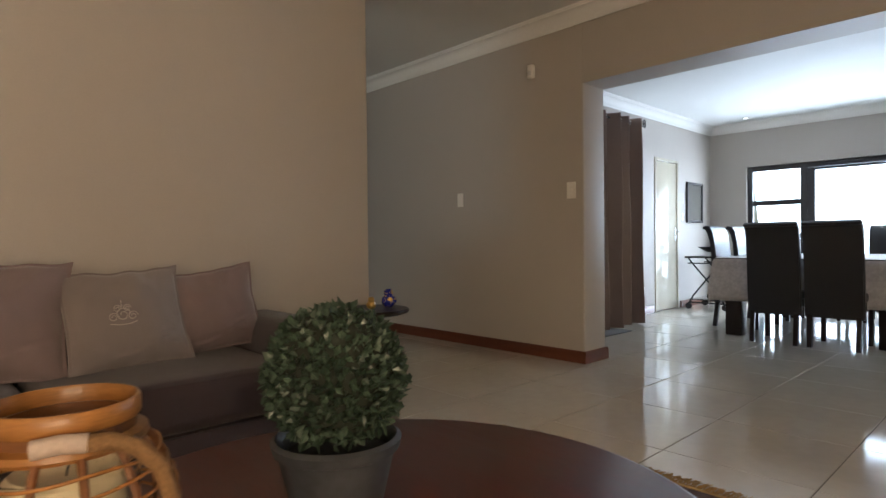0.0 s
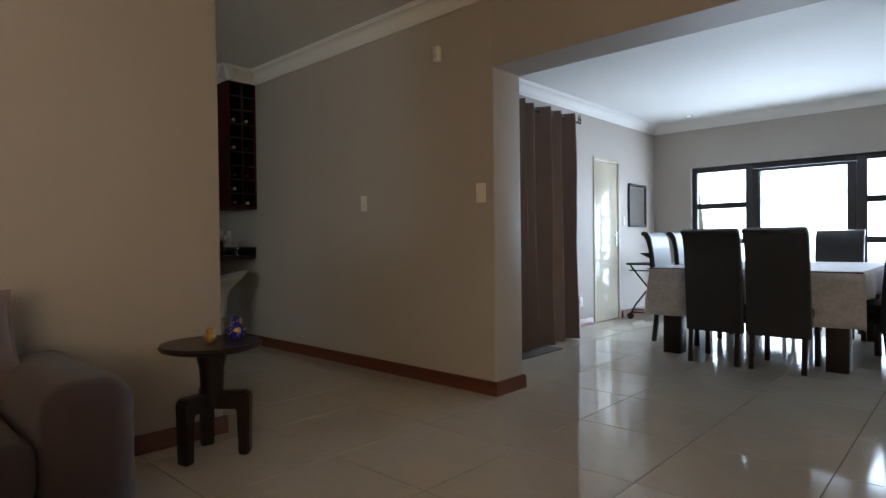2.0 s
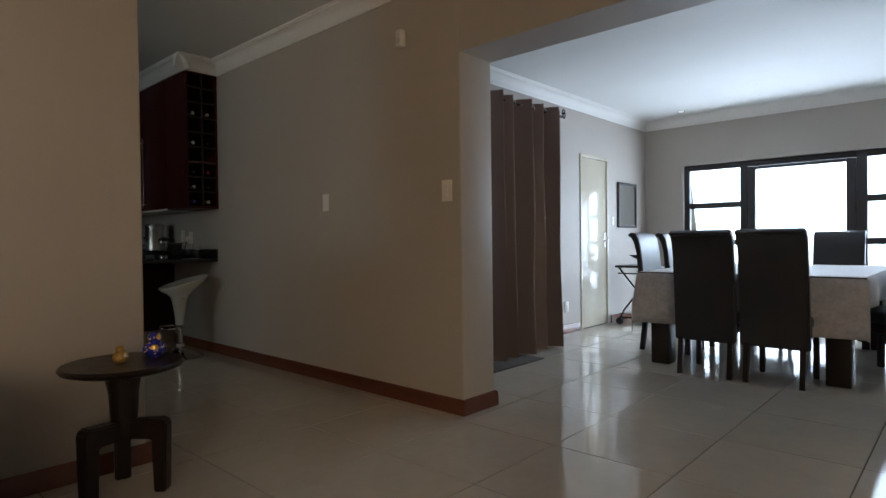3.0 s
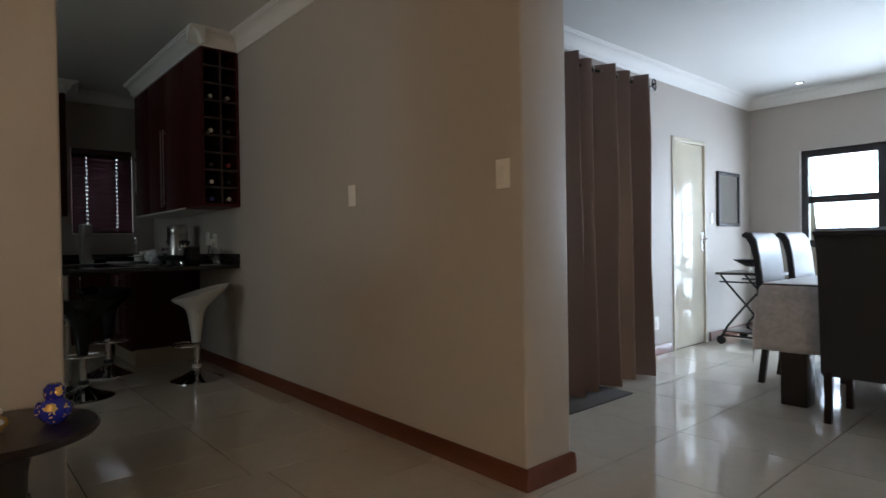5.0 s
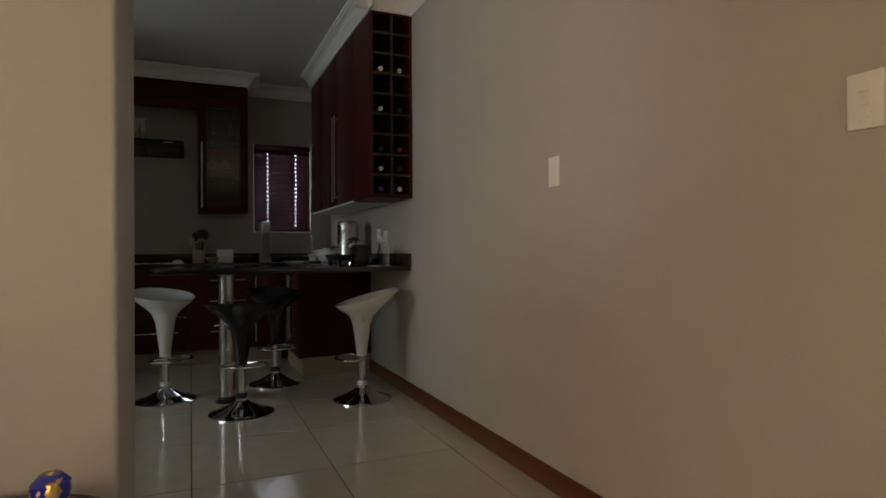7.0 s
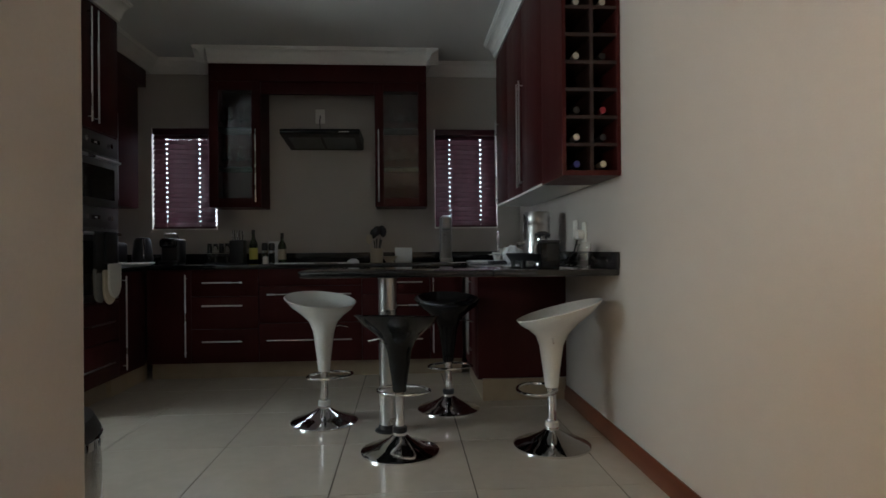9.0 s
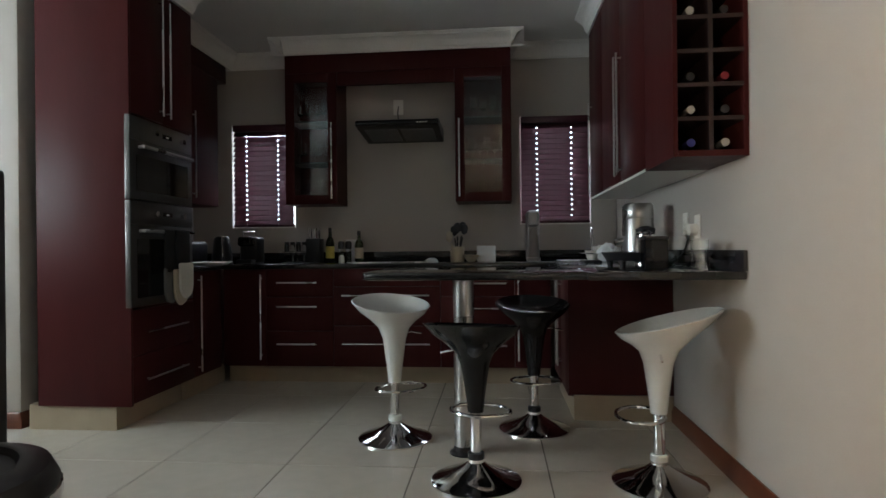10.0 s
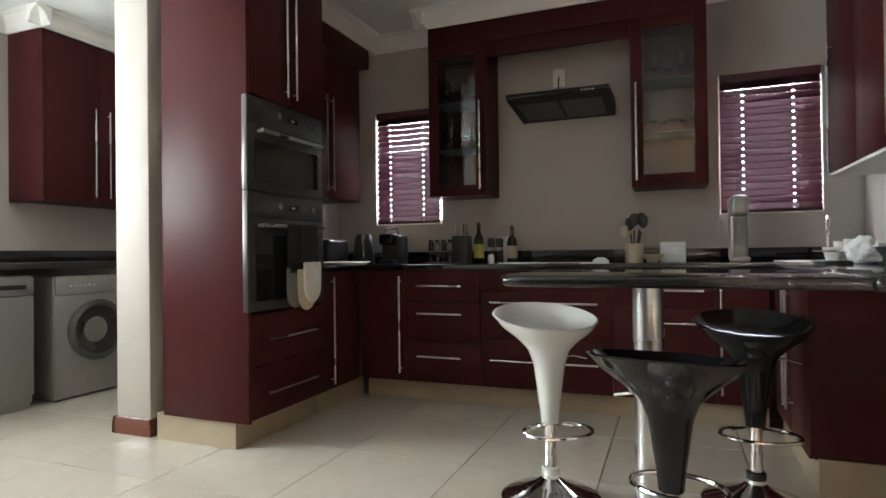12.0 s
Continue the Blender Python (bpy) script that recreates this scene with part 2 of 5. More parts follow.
def prism(outline, place, bm=None):
    """A solid between two copies of an outline; place(u, v, end) gives the corner."""
    bm = bm or bmesh.new()
    lo = [bm.verts.new(place(u, v, 0)) for u, v in outline]
    hi = [bm.verts.new(place(u, v, 1)) for u, v in outline]
    bm.faces.new(lo)
    bm.faces.new(hi)
    k = len(outline)
    for i in range(k):
        bm.faces.new((lo[i], lo[(i + 1) % k], hi[(i + 1) % k], hi[i]))
    bmesh.ops.recalc_face_normals(bm, faces=bm.faces[:])
    return bm


def link(name, bm, material, smooth=True):
    me = bpy.data.meshes.new(name)
    bm.to_mesh(me)
    bm.free()
    me.materials.append(material)
    if smooth:
        me.shade_smooth()
        me.set_sharp_from_angle(angle=radians(38))
    return new(name, me)


def part(name, bm, material, parent, label=""):
    ob = link(name, bm, material)
    ob.parent = parent
    return tagged(ob, label)


def thing(name, m, label, category, group="", kind=""):
    ob = new(name)
    ob.empty_display_size = 0.1
    ob.matrix_basis = m
    return tagged(ob, label, category, group, kind)


def solid(name, bm, material, m, label, category, group="", kind=""):
    ob = link(name, bm, material)
    ob.matrix_basis = m
    return tagged(ob, label, category, group, kind)


HERE = pose(0, 0, 0)


def setting(name, bm, material, label, category=""):
    return solid(name, bm, material, HERE, label, category or name.split("_")[0], kind="structure")


# ---- structure ----
TOP = 2.72
XB, YW, XD, YF, XE, YS = -7.62, 3.695, -3.17, 8.85, 3.5, -3.4
JX = -2.065
XO, XO2, YO = -2.735, -3.14, 2.165
SY = -1.87

ground = box((-400, -400, -0.5), (400, 400, -0.16))
setting("ground", ground, EARTH, "dry earth ground outside the house", "ground")
floor = setting("floor", box((XB - 0.25, YS - 0.2, -0.15), (XE + 0.2, YF + 0.25, -0.003)), GROUT, "cream polished floor tiles with dark grout joints", "floor")
ceil = bmesh.new()
bx(ceil, (XB - 0.25, YS - 0.2, TOP), (XE + 0.2, YF + 0.25, TOP + 0.15))
DTOP = 2.617
bx(ceil, (XD, YW + 0.3, DTOP), (XE, YF, TOP - 0.002))
setting("ceiling", ceil, CEIL, "smooth white painted ceiling", "ceiling")

w = bmesh.new()
bx(w, (XB, YW, 0), (JX, YW + 0.3, TOP), 0.012, 3)
bx(w, (JX - 0.01, YW + 0.002, 2.145), (XE, YW + 0.298, TOP))
setting("wall_dividing", w, PAINT, "beige painted wall with a wide opening to the dining room", "wall")
w = box((XO2, YS, 0), (XO, YO, TOP), 0.012, 3)
setting("wall_sofa", w, PAINT, "beige painted wall behind the sofa ending in a square edge", "wall")
w = bmesh.new()
bx(w, (XD - 0.25, YW + 0.3, 0), (XD, 7.06, TOP))
bx(w, (XD - 0.25, 7.06, 2.025), (XD, 7.75, TOP))
bx(w, (XD - 0.25, 7.75, 0), (XD, YF, TOP))
setting("wall_dining_west", w, PAINT, "beige painted dining room wall with a door", "wall")
w = bmesh.new()
bx(w, (XD - 0.25, YF, 0), (-2.66, YF + 0.25, TOP))
bx(w, (-2.66, YF, 1.98), (0.02, YF + 0.25, TOP))
bx(w, (0.02, YF, 0), (XE + 0.2, YF + 0.25, TOP))
setting("wall_dining_north", w, PAINT, "beige painted wall with a wide glazed opening", "wall")
w = bmesh.new()
bx(w, (XE, YS, 0), (XE + 0.2, -3.2, TOP))
bx(w, (XE, -0.6, 0), (XE + 0.2, YF, TOP))
bx(w, (XE, -3.2, 0), (XE + 0.2, -0.6, 0.4))
bx(w, (XE, -3.2, 2.1), (XE + 0.2, -0.6, TOP))
setting("wall_east", w, PAINT, "unseen beige wall closing the room, with the added window", "wall")
setting("wall_south", box((XO2, YS - 0.2, 0), (XE + 0.2, YS, TOP)), PAINT, "plain beige painted wall", "wall")
w = bmesh.new()
WIN = ((0.365, 0.94), (2.9, 3.485))
for a, b in ((SY, 0.365), (0.94, 2.9), (3.485, YW + 0.3)):
    bx(w, (XB - 0.25, a, 0), (XB, b, TOP))
for a, b in WIN:
    bx(w, (XB - 0.25, a, 0), (XB, b, 1.2))
    bx(w, (XB - 0.25, a, 2.117), (XB, b, TOP))
setting("wall_kitchen_west", w, PAINT, "olive-beige painted kitchen wall with two windows", "wall")
w = bmesh.new()
bx(w, (XB, -0.283, 0), (-6.4, 0.0, TOP))
bx(w, (-6.402, -0.285, 0), (-5.755, -0.035, TOP), 0.01, 2)
setting("wall_scullery_divider", w, PAINT, "beige painted wall end beside the oven tower", "wall")
w = bmesh.new()
bx(w, (XB - 0.25, SY - 0.2, 0), (-5.0, SY, TOP))
bx(w, (-3.2, SY - 0.2, 0), (XO2, SY, TOP))
bx(w, (-5.0, SY - 0.2, 0), (-3.2, SY, 1.05))
bx(w, (-5.0, SY - 0.2, 2.2), (-3.2, SY, TOP))
setting("wall_scullery_south", w, PAINT, "beige painted scullery wall with a window", "wall")

CORN = ((0, 0), (0.012, 0), (0.014, 0.012), (0.022, 0.02), (0.03, 0.03), (0.036, 0.05), (0.05, 0.074), (0.074, 0.092), (0.088, 0.096), (0.092, 0.106), (0.1, 0.108), (0.104, 0.12), (0, 0.12))
SKIRTING = ((0, 0), (0.018, 0), (0.018, 0.06), (0.013, 0.068), (0.013, 0.082), (0.006, 0.092), (0, 0.092))


def run(outline, a, b, out, z, bm=None):
    """A moulding along the wall foot a-b; out is the way off the wall."""
    return prism(outline, lambda u, v, e: (((b if e else a)[0] + out[0] * u), ((b if e else a)[1] + out[1] * u), z + v), bm)


CZ = TOP - 0.12


def cornice(a, b, out, z=CZ):
    setting("cornice", run(CORN, a, b, out, z), PLASTER, "white moulded plaster cornice", "cornice")


cornice((XB, YW), (XE, YW), (0, -1))
cornice((XD, YW + 0.3), (XE, YW + 0.3), (0, 1), DTOP - 0.12)
cornice((XD, YW + 0.3), (XD, YF), (1, 0), DTOP - 0.12)
cornice((XD, YF), (XE, YF), (0, -1), DTOP - 0.12)
cornice((XO, YS), (XO, YO), (1, 0))
cornice((XO2, YS), (XO2, YO), (-1, 0))
cornice((XO2, YO), (XO, YO), (0, 1))
cornice((XB, 0), (XB, YW), (1, 0))
cornice((XB, 0), (-6.4, 0), (0, 1))
cornice((-6.4, -0.035), (-5.755, -0.035), (0, 1))
cornice((XB, SY), (XO2, SY), (0, 1))
cornice((-5.755, -0.285), (-5.755, -0.035), (1, 0))
# cornice carried round the tall units and wall cabinets
cornice((-7.1, 3.40), (-4.956, 3.40), (0, -1))
cornice((-5.06, 3.296), (-5.06, YW), (1, 0))
cornice((-7.288, 0.871), (-7.288, 2.924), (1, 0))
cornice((-7.62, 0.975), (-7.184, 0.975), (0, -1))
cornice((-7.62, 2.82), (-7.184, 2.82), (0, 1))
cornice((-7.62, 0.366), (-6.41, 0.366), (0, 1))
cornice((-6.415, 0.652), (-5.61, 0.652), (0, 1))
cornice((-5.713, 0.105), (-5.713, 0.752), (1, 0))
cornice((-6.17, SY), (-6.17, -1.396), (1, 0))
cornice((-7.2, -1.50), (-6.066, -1.50), (0, 1))


def baseboard(a, b, out):
    setting("baseboard", run(SKIRTING, a, b, out, 0), SKIRT, "red-brown varnished wooden skirting board", "baseboard")


baseboard((-6.075, YW), (JX + 0.018, YW), (0, -1))
baseboard((JX, YW), (JX, YW + 0.3), (1, 0))
baseboard((XD, YW + 0.3), (JX + 0.018, YW + 0.3), (0, 1))
baseboard((XD, YW + 0.318), (XD, 7.01), (1, 0))
baseboard((XD, 7.8), (XD, YF), (1, 0))
baseboard((XD + 0.018, YF), (-2.66, YF), (0, -1))
baseboard((XO, YS), (XO, YO + 0.018), (1, 0))
baseboard((XO2, YO), (XO, YO), (0, 1))
baseboard((XO2, YS), (XO2, YO + 0.018), (-1, 0))
baseboard((-5.755, -0.303), (-5.755, -0.035), (1, 0))
baseboard((-5.9, -0.035), (-5.737, -0.035), (0, 1))
baseboard((-6.4, -0.285), (-5.737, -0.285), (0, -1))

# glazed opening of the dining room
gw = thing("window_1", HERE, "dark timber glazed doors with side lights, blown-out daylight outside", "window", kind="structure")
fr = bmesh.new()
YG0, YG1 = YF + 0.05, YF + 0.12
for a, b in ((-2.66, -2.595), (-1.985, -1.90), (-0.80, -0.70), (-0.045, 0.02)):
    bx(fr, (a, YG0, 0), (b, YG1, 1.98), 0.006)
bx(fr, (-2.66, YG0 + 0.002, 1.905), (0.02, YG1 - 0.002, 1.98), 0.006)
bx(fr, (-2.66, YG0 + 0.002, 0), (0.02, YG1 - 0.002, 0.06), 0.006)
part("window_frame", fr, FRAMEWD, gw)
dl = bmesh.new()
for a, b in ((-1.898, -1.81), (-0.892, -0.802)):
    bx(dl, (a, YG0 - 0.012, 0.06), (b, YG1 - 0.02, 1.9), 0.006)
bx(dl, (-1.81, YG0 - 0.01, 1.865), (-0.892, YG1 - 0.022, 1.9), 0.004)
bx(dl, (-1.81, YG0 - 0.01, 0.06), (-0.892, YG1 - 0.022, 0.20), 0.004)
part("door_leaf", dl, FRAMEWD, gw)
tr = bmesh.new()
for a, b in ((-2.595, -1.985), (-0.70, -0.045)):
    for z in (1.45, 0.98, 0.51):
        bx(tr, (a, YG0 + 0.004, z - 0.037), (b, YG1 - 0.004, z + 0.037), 0.004)
part("transom", tr, FRAMEWD, gw)
for a, b, z0, z1 in [(-1.81, -0.892, 0.2, 1.865)] + [(a, b, p, q) for a, b in ((-2.595, -1.985), (-0.70, -0.045)) for p, q in ((0.06, 0.473), (0.547, 0.943), (1.017, 1.413), (1.487, 1.905))]:
    g = part("pane", box((a, YG0 + 0.03, z0), (b, YG0 + 0.036, z1)), GLASS, gw)
    g.visible_shadow = False

# living room window, unseen and added for light, and scullery window
for name, a, b, lab in (("window_2", (XE + 0.05, -3.2, 0.4), (XE + 0.1, -0.6, 2.1), "dark timber framed window added out of view to light the living room"), ("window_3", (-5.0, SY - 0.12, 1.05), (-3.2, SY - 0.06, 2.2), "dark timber framed scullery window")):
    t = thing(name, HERE, lab, "window", kind="structure")
    long_x = name == "window_3"
    f = bmesh.new()
    i = 0 if long_x else 1
    for k in range(4):
        u = a[i] + (b[i] - a[i] - 0.06) * k / 3
        p, q = list(a), list(b)
        p[i], q[i] = u, u + 0.06
        bx(f, p, q, 0.005)
    for z in (a[2], b[2] - 0.06):
        p, q = [c + 0.002 for c in a], [c - 0.002 for c in b]
        p[2], q[2] = z, z + 0.06
        bx(f, p, q, 0.004)
    part("window_frame", f, FRAMEWD, t)
    for k in range(3):
        p, q = list(a), list(b)
        p[i] = a[i] + (b[i] - a[i] - 0.06) * k / 3 + 0.06
        q[i] = a[i] + (b[i] - a[i] - 0.06) * (k + 1) / 3
        j = 1 - i
        p[j], q[j] = (a[j] + b[j]) / 2 - 0.003, (a[j] + b[j]) / 2 + 0.003
        p[2], q[2] = a[2] + 0.06, b[2] - 0.06
        part("pane", box(p, q), GLASS, t).visible_shadow = False

# kitchen windows with wooden blinds
for n, (a, b) in enumerate(WIN):
    t = thing("window_%d" % (4 + n), HERE, "white framed kitchen window behind a blind", "window", kind="structure")
    f = bmesh.new()
    for p, q in (((a, 1.2), (a + 0.045, 2.117)), ((b - 0.045, 1.2), (b, 2.117)), ((a + 0.045, 1.2), (b - 0.045, 1.245)), ((a + 0.045, 2.072), (b - 0.045, 2.117))):
        bx(f, (XB - 0.16, p[0], p[1]), (XB - 0.11, q[0], q[1]), 0.004)
    part("window_frame", f, WHTPLAST, t)
    part("pane", box((XB - 0.138, a + 0.045, 1.245), (XB - 0.132, b - 0.045, 2.072)), GLASS, t).visible_shadow = False
    part("window_sill", box((XB - 0.11, a, 1.2), (XB + 0.006, b, 1.212), 0.003), WHTPLAST, t)
    tilt, gap = ((-37.5, 0.016), (-36, 0.008))[n]
    bl = thing("window_blind", pose(XB - 0.012, (a + b) / 2, 2.112), "closed plum-brown wooden venetian blind with light in its cord holes", "blind", "kitchen window blinds")
    hw = (b - a) / 2 - gap
    part("headrail", box((-0.03, -hw, -0.055), (0.034, hw, 0.0), 0.004), BLIND, bl)
    me = None
    for k in range(19):
        if me is None:
            s = bmesh.new()
            bx(s, (-0.0016, -hw, -0.016), (0.0016, hw, 0.0302))
            cuts = (-hw, -0.157, -0.145, 0.129, 0.141, hw)
            for i in (0, 2, 4):
                bx(s, (-0.0016, cuts[i], -0.0302), (0.0016, cuts[i + 1], -0.016))
            ob = part("slat", s, BLIND, bl)
            me = ob.data
        else:
            ob = new("slat", me)
            ob.parent = bl
        ob.matrix_basis = pose(0.004, 0, -0.077 - 0.0435 * k, 0, tilt + (k * 7 % 5 - 2) * 0.6, 0)
    part("bottom_rail", box((-0.022, -hw, -0.899), (0.022, hw, -0.878), 0.004), BLIND, bl)
    for y in (-0.19, 0.16):
        part("ladder_cord", tube([(0.028, y, -0.05), (0.028, y, -0.88)], 0.0012, 5), BLIND, bl)

# door of the dining room
d1 = thing("door_1", pose(XD, 7.405, 0), "closed cream gloss-painted door reflecting the daylight", "door", kind="structure")
f = bmesh.new()
for a, b in (((-0.345, 0), (-0.305, 2.025)), ((0.305, 0), (0.345, 2.025))):
    bx(f, (-0.10, a[0], a[1]), (0.012, b[0], b[1]), 0.004)
bx(f, (-0.10, -0.305, 1.985), (0.012, 0.305, 2.025), 0.004)
part("door_frame", f, DOORPAINT, d1)
part("door_leaf", box((-0.045, -0.302, 0.006), (-0.006, 0.302, 1.981), 0.003), DOORPAINT, d1)
part("lock_plate", box((-0.006, 0.25, 0.93), (0.001, 0.285, 1.12), 0.003), CHROME, d1)
h = part("door_handle", tube([(0.0, 0.268, 1.05), (0.045, 0.268, 1.05), (0.05, 0.25, 1.05), (0.05, 0.16, 1.045)], 0.008), CHROME, d1)
for z in (0.25, 1.75):
    part("hinge", tube([(0.004, -0.308, z - 0.045), (0.004, -0.308, z + 0.045)], 0.007), IRON, d1)

# switches and sensor
def wall_plate(name, m, wd, ht, rockers, label):
    t = thing(name, m, label, "switch")
    part("plate", box((-wd / 2, -0.008, -ht / 2), (wd / 2, 0.0, ht / 2), 0.004), WHTPLAST, t)
    for i in range(rockers):
        z = (i - (rockers - 1) / 2) * 0.03
        part("rocker", box((-0.011, -0.0115, z - 0.011), (0.011, -0.008, z + 0.011), 0.002), WHTPLAST, t)


wall_plate("light_switch", pose(-2.172, YW - 0.0005, 1.336), 0.08, 0.128, 3, "white plastic light switch on the beige wall")
wall_plate("light_switch", pose(-3.384, YW - 0.0005, 1.33), 0.075, 0.125, 1, "small white plastic switch on the beige wall")
wall_plate("light_switch", pose(XD + 0.0005, 7.87, 1.26, 0, 0, 90), 0.06, 0.11, 1, "white switch beside the cream door")
wall_plate("wall_socket", pose(XD + 0.0005, 6.74, 0.29, 0, 0, 90), 0.08, 0.12, 2, "white double socket low on the dining wall")
wall_plate("wall_socket", pose(XB + 0.0005, 1.862, 2.228, 0, 0, 90), 0.085, 0.13, 1, "white socket above the extractor hood")
ms = thing("motion_sensor", pose(-2.54, YW, 2.33), "white plastic alarm sensor high on the wall", "sensor")
part("housing", box((-0.03, -0.045, -0.055), (0.03, -0.0005, 0.055), 0.012, 3), WHTPLAST, ms)
part("lens", box((-0.018, -0.049, -0.035), (0.018, -0.044, 0.0), 0.003), PALECAP, ms)

# ---- kitchen units ----
def handle(parent, a, b, off, r=0.006):
    """A straight steel bar handle on two posts; off is the way off the front."""
    a, b, o = Vector(a), Vector(b), Vector(off)
    d = (b - a).normalized() * 0.03
    bm = tube([a + o, b + o], r)
    tube([a + d, a + d + o], r * 0.8, 6, bm)
    tube([b - d, b - d + o], r * 0.8, 6, bm)
    return part("handle", bm, STEEL, parent, "brushed steel bar handle")


def front_x(cab, name, x, y0, y1, z0, z1, bars):
    """A front panel facing +x with bars (y0, z0, y1, z1)."""
    d = part(name, box((x - 0.019, y0 + 0.002, z0 + 0.002), (x, y1 - 0.002, z1 - 0.002), 0.002), MAHOG, cab)
    for p in bars:
        handle(d, (x - 0.001, p[0], p[1]), (x - 0.001, p[2], p[3]), (0.028, 0, 0))


def front_y(cab, name, y, s, x0, x1, z0, z1, bars):
    """A front panel facing y direction s with bars (x0, z0, x1, z1)."""
    lo, hi = sorted((y - s * 0.019, y))
    d = part(name, box((x0 + 0.002, lo, z0 + 0.002), (x1 - 0.002, hi, z1 - 0.002), 0.002), MAHOG, cab)
    for p in bars:
        handle(d, (p[0], y - s * 0.001, p[1]), (p[2], y - s * 0.001, p[3]), (0, s * 0.028, 0))


def cabinet(label):
    return thing("kitchen_cabinet", HERE, label, "cabinet", "kitchen cabinets")


FX, KZ, BT = -6.88, 0.135, 0.865
BARS = {
    "corner": (0.63, 0.965, [("door", KZ, BT, [(0.93, 0.19, 0.93, 0.825)])]),
    "drawers": (0.965, 1.48, [("drawer", 0.655, BT, [(1.055, 0.762, 1.36, 0.762)]), ("drawer", 0.40, 0.655, [(1.055, 0.583, 1.36, 0.583)]), ("drawer", KZ, 0.40, [(1.055, 0.305, 1.36, 0.305)])]),
    "wide": (1.48, 2.28, [("panel", 0.73, BT, []), ("drawer", 0.44, 0.73, [(1.55, 0.665, 2.2, 0.665)]), ("drawer", KZ, 0.44, [(1.55, 0.308, 2.2, 0.308)])]),
    "narrow": (2.28, 2.82, [("drawer", 0.655, BT, [(2.46, 0.75, 2.76, 0.75)]), ("drawer", 0.40, 0.655, [(2.46, 0.568, 2.76, 0.568)]), ("drawer", KZ, 0.40, [(2.46, 0.3, 2.76, 0.3)])]),
    "sink": (2.82, 3.08, [("door", KZ, BT, [(2.845, 0.19, 2.845, 0.78)])]),
}
for key, (y0, y1, fronts) in BARS.items():
    c = cabinet({"corner": "mahogany corner base cabinet with a door", "drawers": "mahogany base cabinet with three drawers", "wide": "wide mahogany drawer cabinet under the hob", "narrow": "mahogany base cabinet with drawers", "sink": "mahogany base cabinet with a door under the sink"}[key])
    part("body", box((XB + 0.004, y0 + 0.001, KZ), (FX - 0.02, y1 - 0.001, BT)), MAHOG_SHADED, c)
    for name, z0, z1, bars in fronts:
        front_x(c, name, FX, y0, y1, z0, z1, bars)
    part("plinth", box((XB + 0.004, y0, 0.0), (FX - 0.1, y1, KZ)), KICK, c, "beige tiled plinth")
c = cabinet("mahogany base cabinet with a tall-handled door beside the oven tower")
part("body", box((-6.879, 0.004, KZ), (-6.42, 0.605, BT)), MAHOG_SHADED, c)
front_y(c, "door", 0.625, 1, -6.86, -6.42, KZ, BT, [(-6.515, 0.17, -6.515, 0.835)])
part("plinth", box((-6.985, 0.004, 0), (-6.42, 0.585, KZ)), KICK, c, "beige tiled plinth")
c = cabinet("mahogany base cabinet with a plain end panel beside the bar")
part("body", box((-6.86, 3.12, KZ), (-6.095, YW - 0.004, BT)), MAHOG_SHADED, c)
part("end_panel", box((-6.095, 3.1, 0.15), (-6.075, YW - 0.003, BT), 0.002), MAHOG, c)
front_y(c, "door", 3.1, -1, -6.86, -6.46, KZ, BT, [(-6.5, 0.25, -6.5, 0.8)])
front_y(c, "door", 3.1, -1, -6.46, -6.097, KZ, BT, [(-6.42, 0.25, -6.42, 0.8)])
part("plinth", box((-6.86, 3.13, 0), (-6.08, YW - 0.004, KZ + 0.01)), KICK, c, "beige tiled plinth")

# worktop and bar
wt = bmesh.new()
bx(wt, (XB + 0.003, 0.003, BT), (-6.855, YW - 0.003, 0.9), 0.008, 3)
bx(wt, (-6.86, 0.003, BT + 0.0003), (-6.42, 0.65, 0.8997), 0.008, 3)
bx(wt, (-6.86, 3.06, BT + 0.0003), (-5.09, YW - 0.003, 0.8997), 0.008, 3)
out = [(-5.81, 3.07), (-5.81, 2.175), (-5.785, 2.115), (-5.73, 2.08), (-5.25, 2.08), (-5.19, 2.105), (-5.16, 2.165), (-5.12, 3.07)]
bar = prism(out, lambda u, v, e: (u, v, 0.8994 if e else BT + 0.0006))
bmesh.ops.bevel(bar, geom=[e for e in bar.edges if abs(e.verts[0].co.z - e.verts[1].co.z) < 1e-5], offset=0.012, segments=3, affect="EDGES", profile=0.5)
tmp = bpy.data.meshes.new("tmp")
bar.to_mesh(tmp)
wt.from_mesh(tmp)
bar.free()
bpy.data.meshes.remove(tmp)
wk = thing("worktop", HERE, "polished black granite worktop with a breakfast bar and upstand", "worktop")
part("slab", wt, GRANITE, wk)
up = bmesh.new()
bx(up, (XB + 0.002, 0.004, 0.9), (XB + 0.02, YW - 0.004, 0.985), 0.003)
bx(up, (XB + 0.02, 0.002, 0.9), (-6.42, 0.02, 0.985), 0.003)
bx(up, (XB + 0.02, YW - 0.02, 0.9), (-5.09, YW - 0.002, 0.985), 0.003)
part("upstand", up, GRANITE, wk)
bp = thing("bar_post", pose(-5.51, 2.525, 0), "round brushed steel post carrying the bar top", "post")
part("pole", lathe([(0.0, 0.012), (0.05, 0.012), (0.05, BT - 0.012), (0.0, BT - 0.012)], 24), STEEL, bp)
part("base_flange", lathe([(0, 0), (0.075, 0), (0.075, 0.006), (0.056, 0.018), (0.052, 0.04)], 24), BLKPLAST, bp)
part("top_flange", lathe([(0.052, BT - 0.02), (0.07, BT - 0.008), (0.07, BT - 0.001), (0, BT - 0.001)], 24), STEEL, bp)

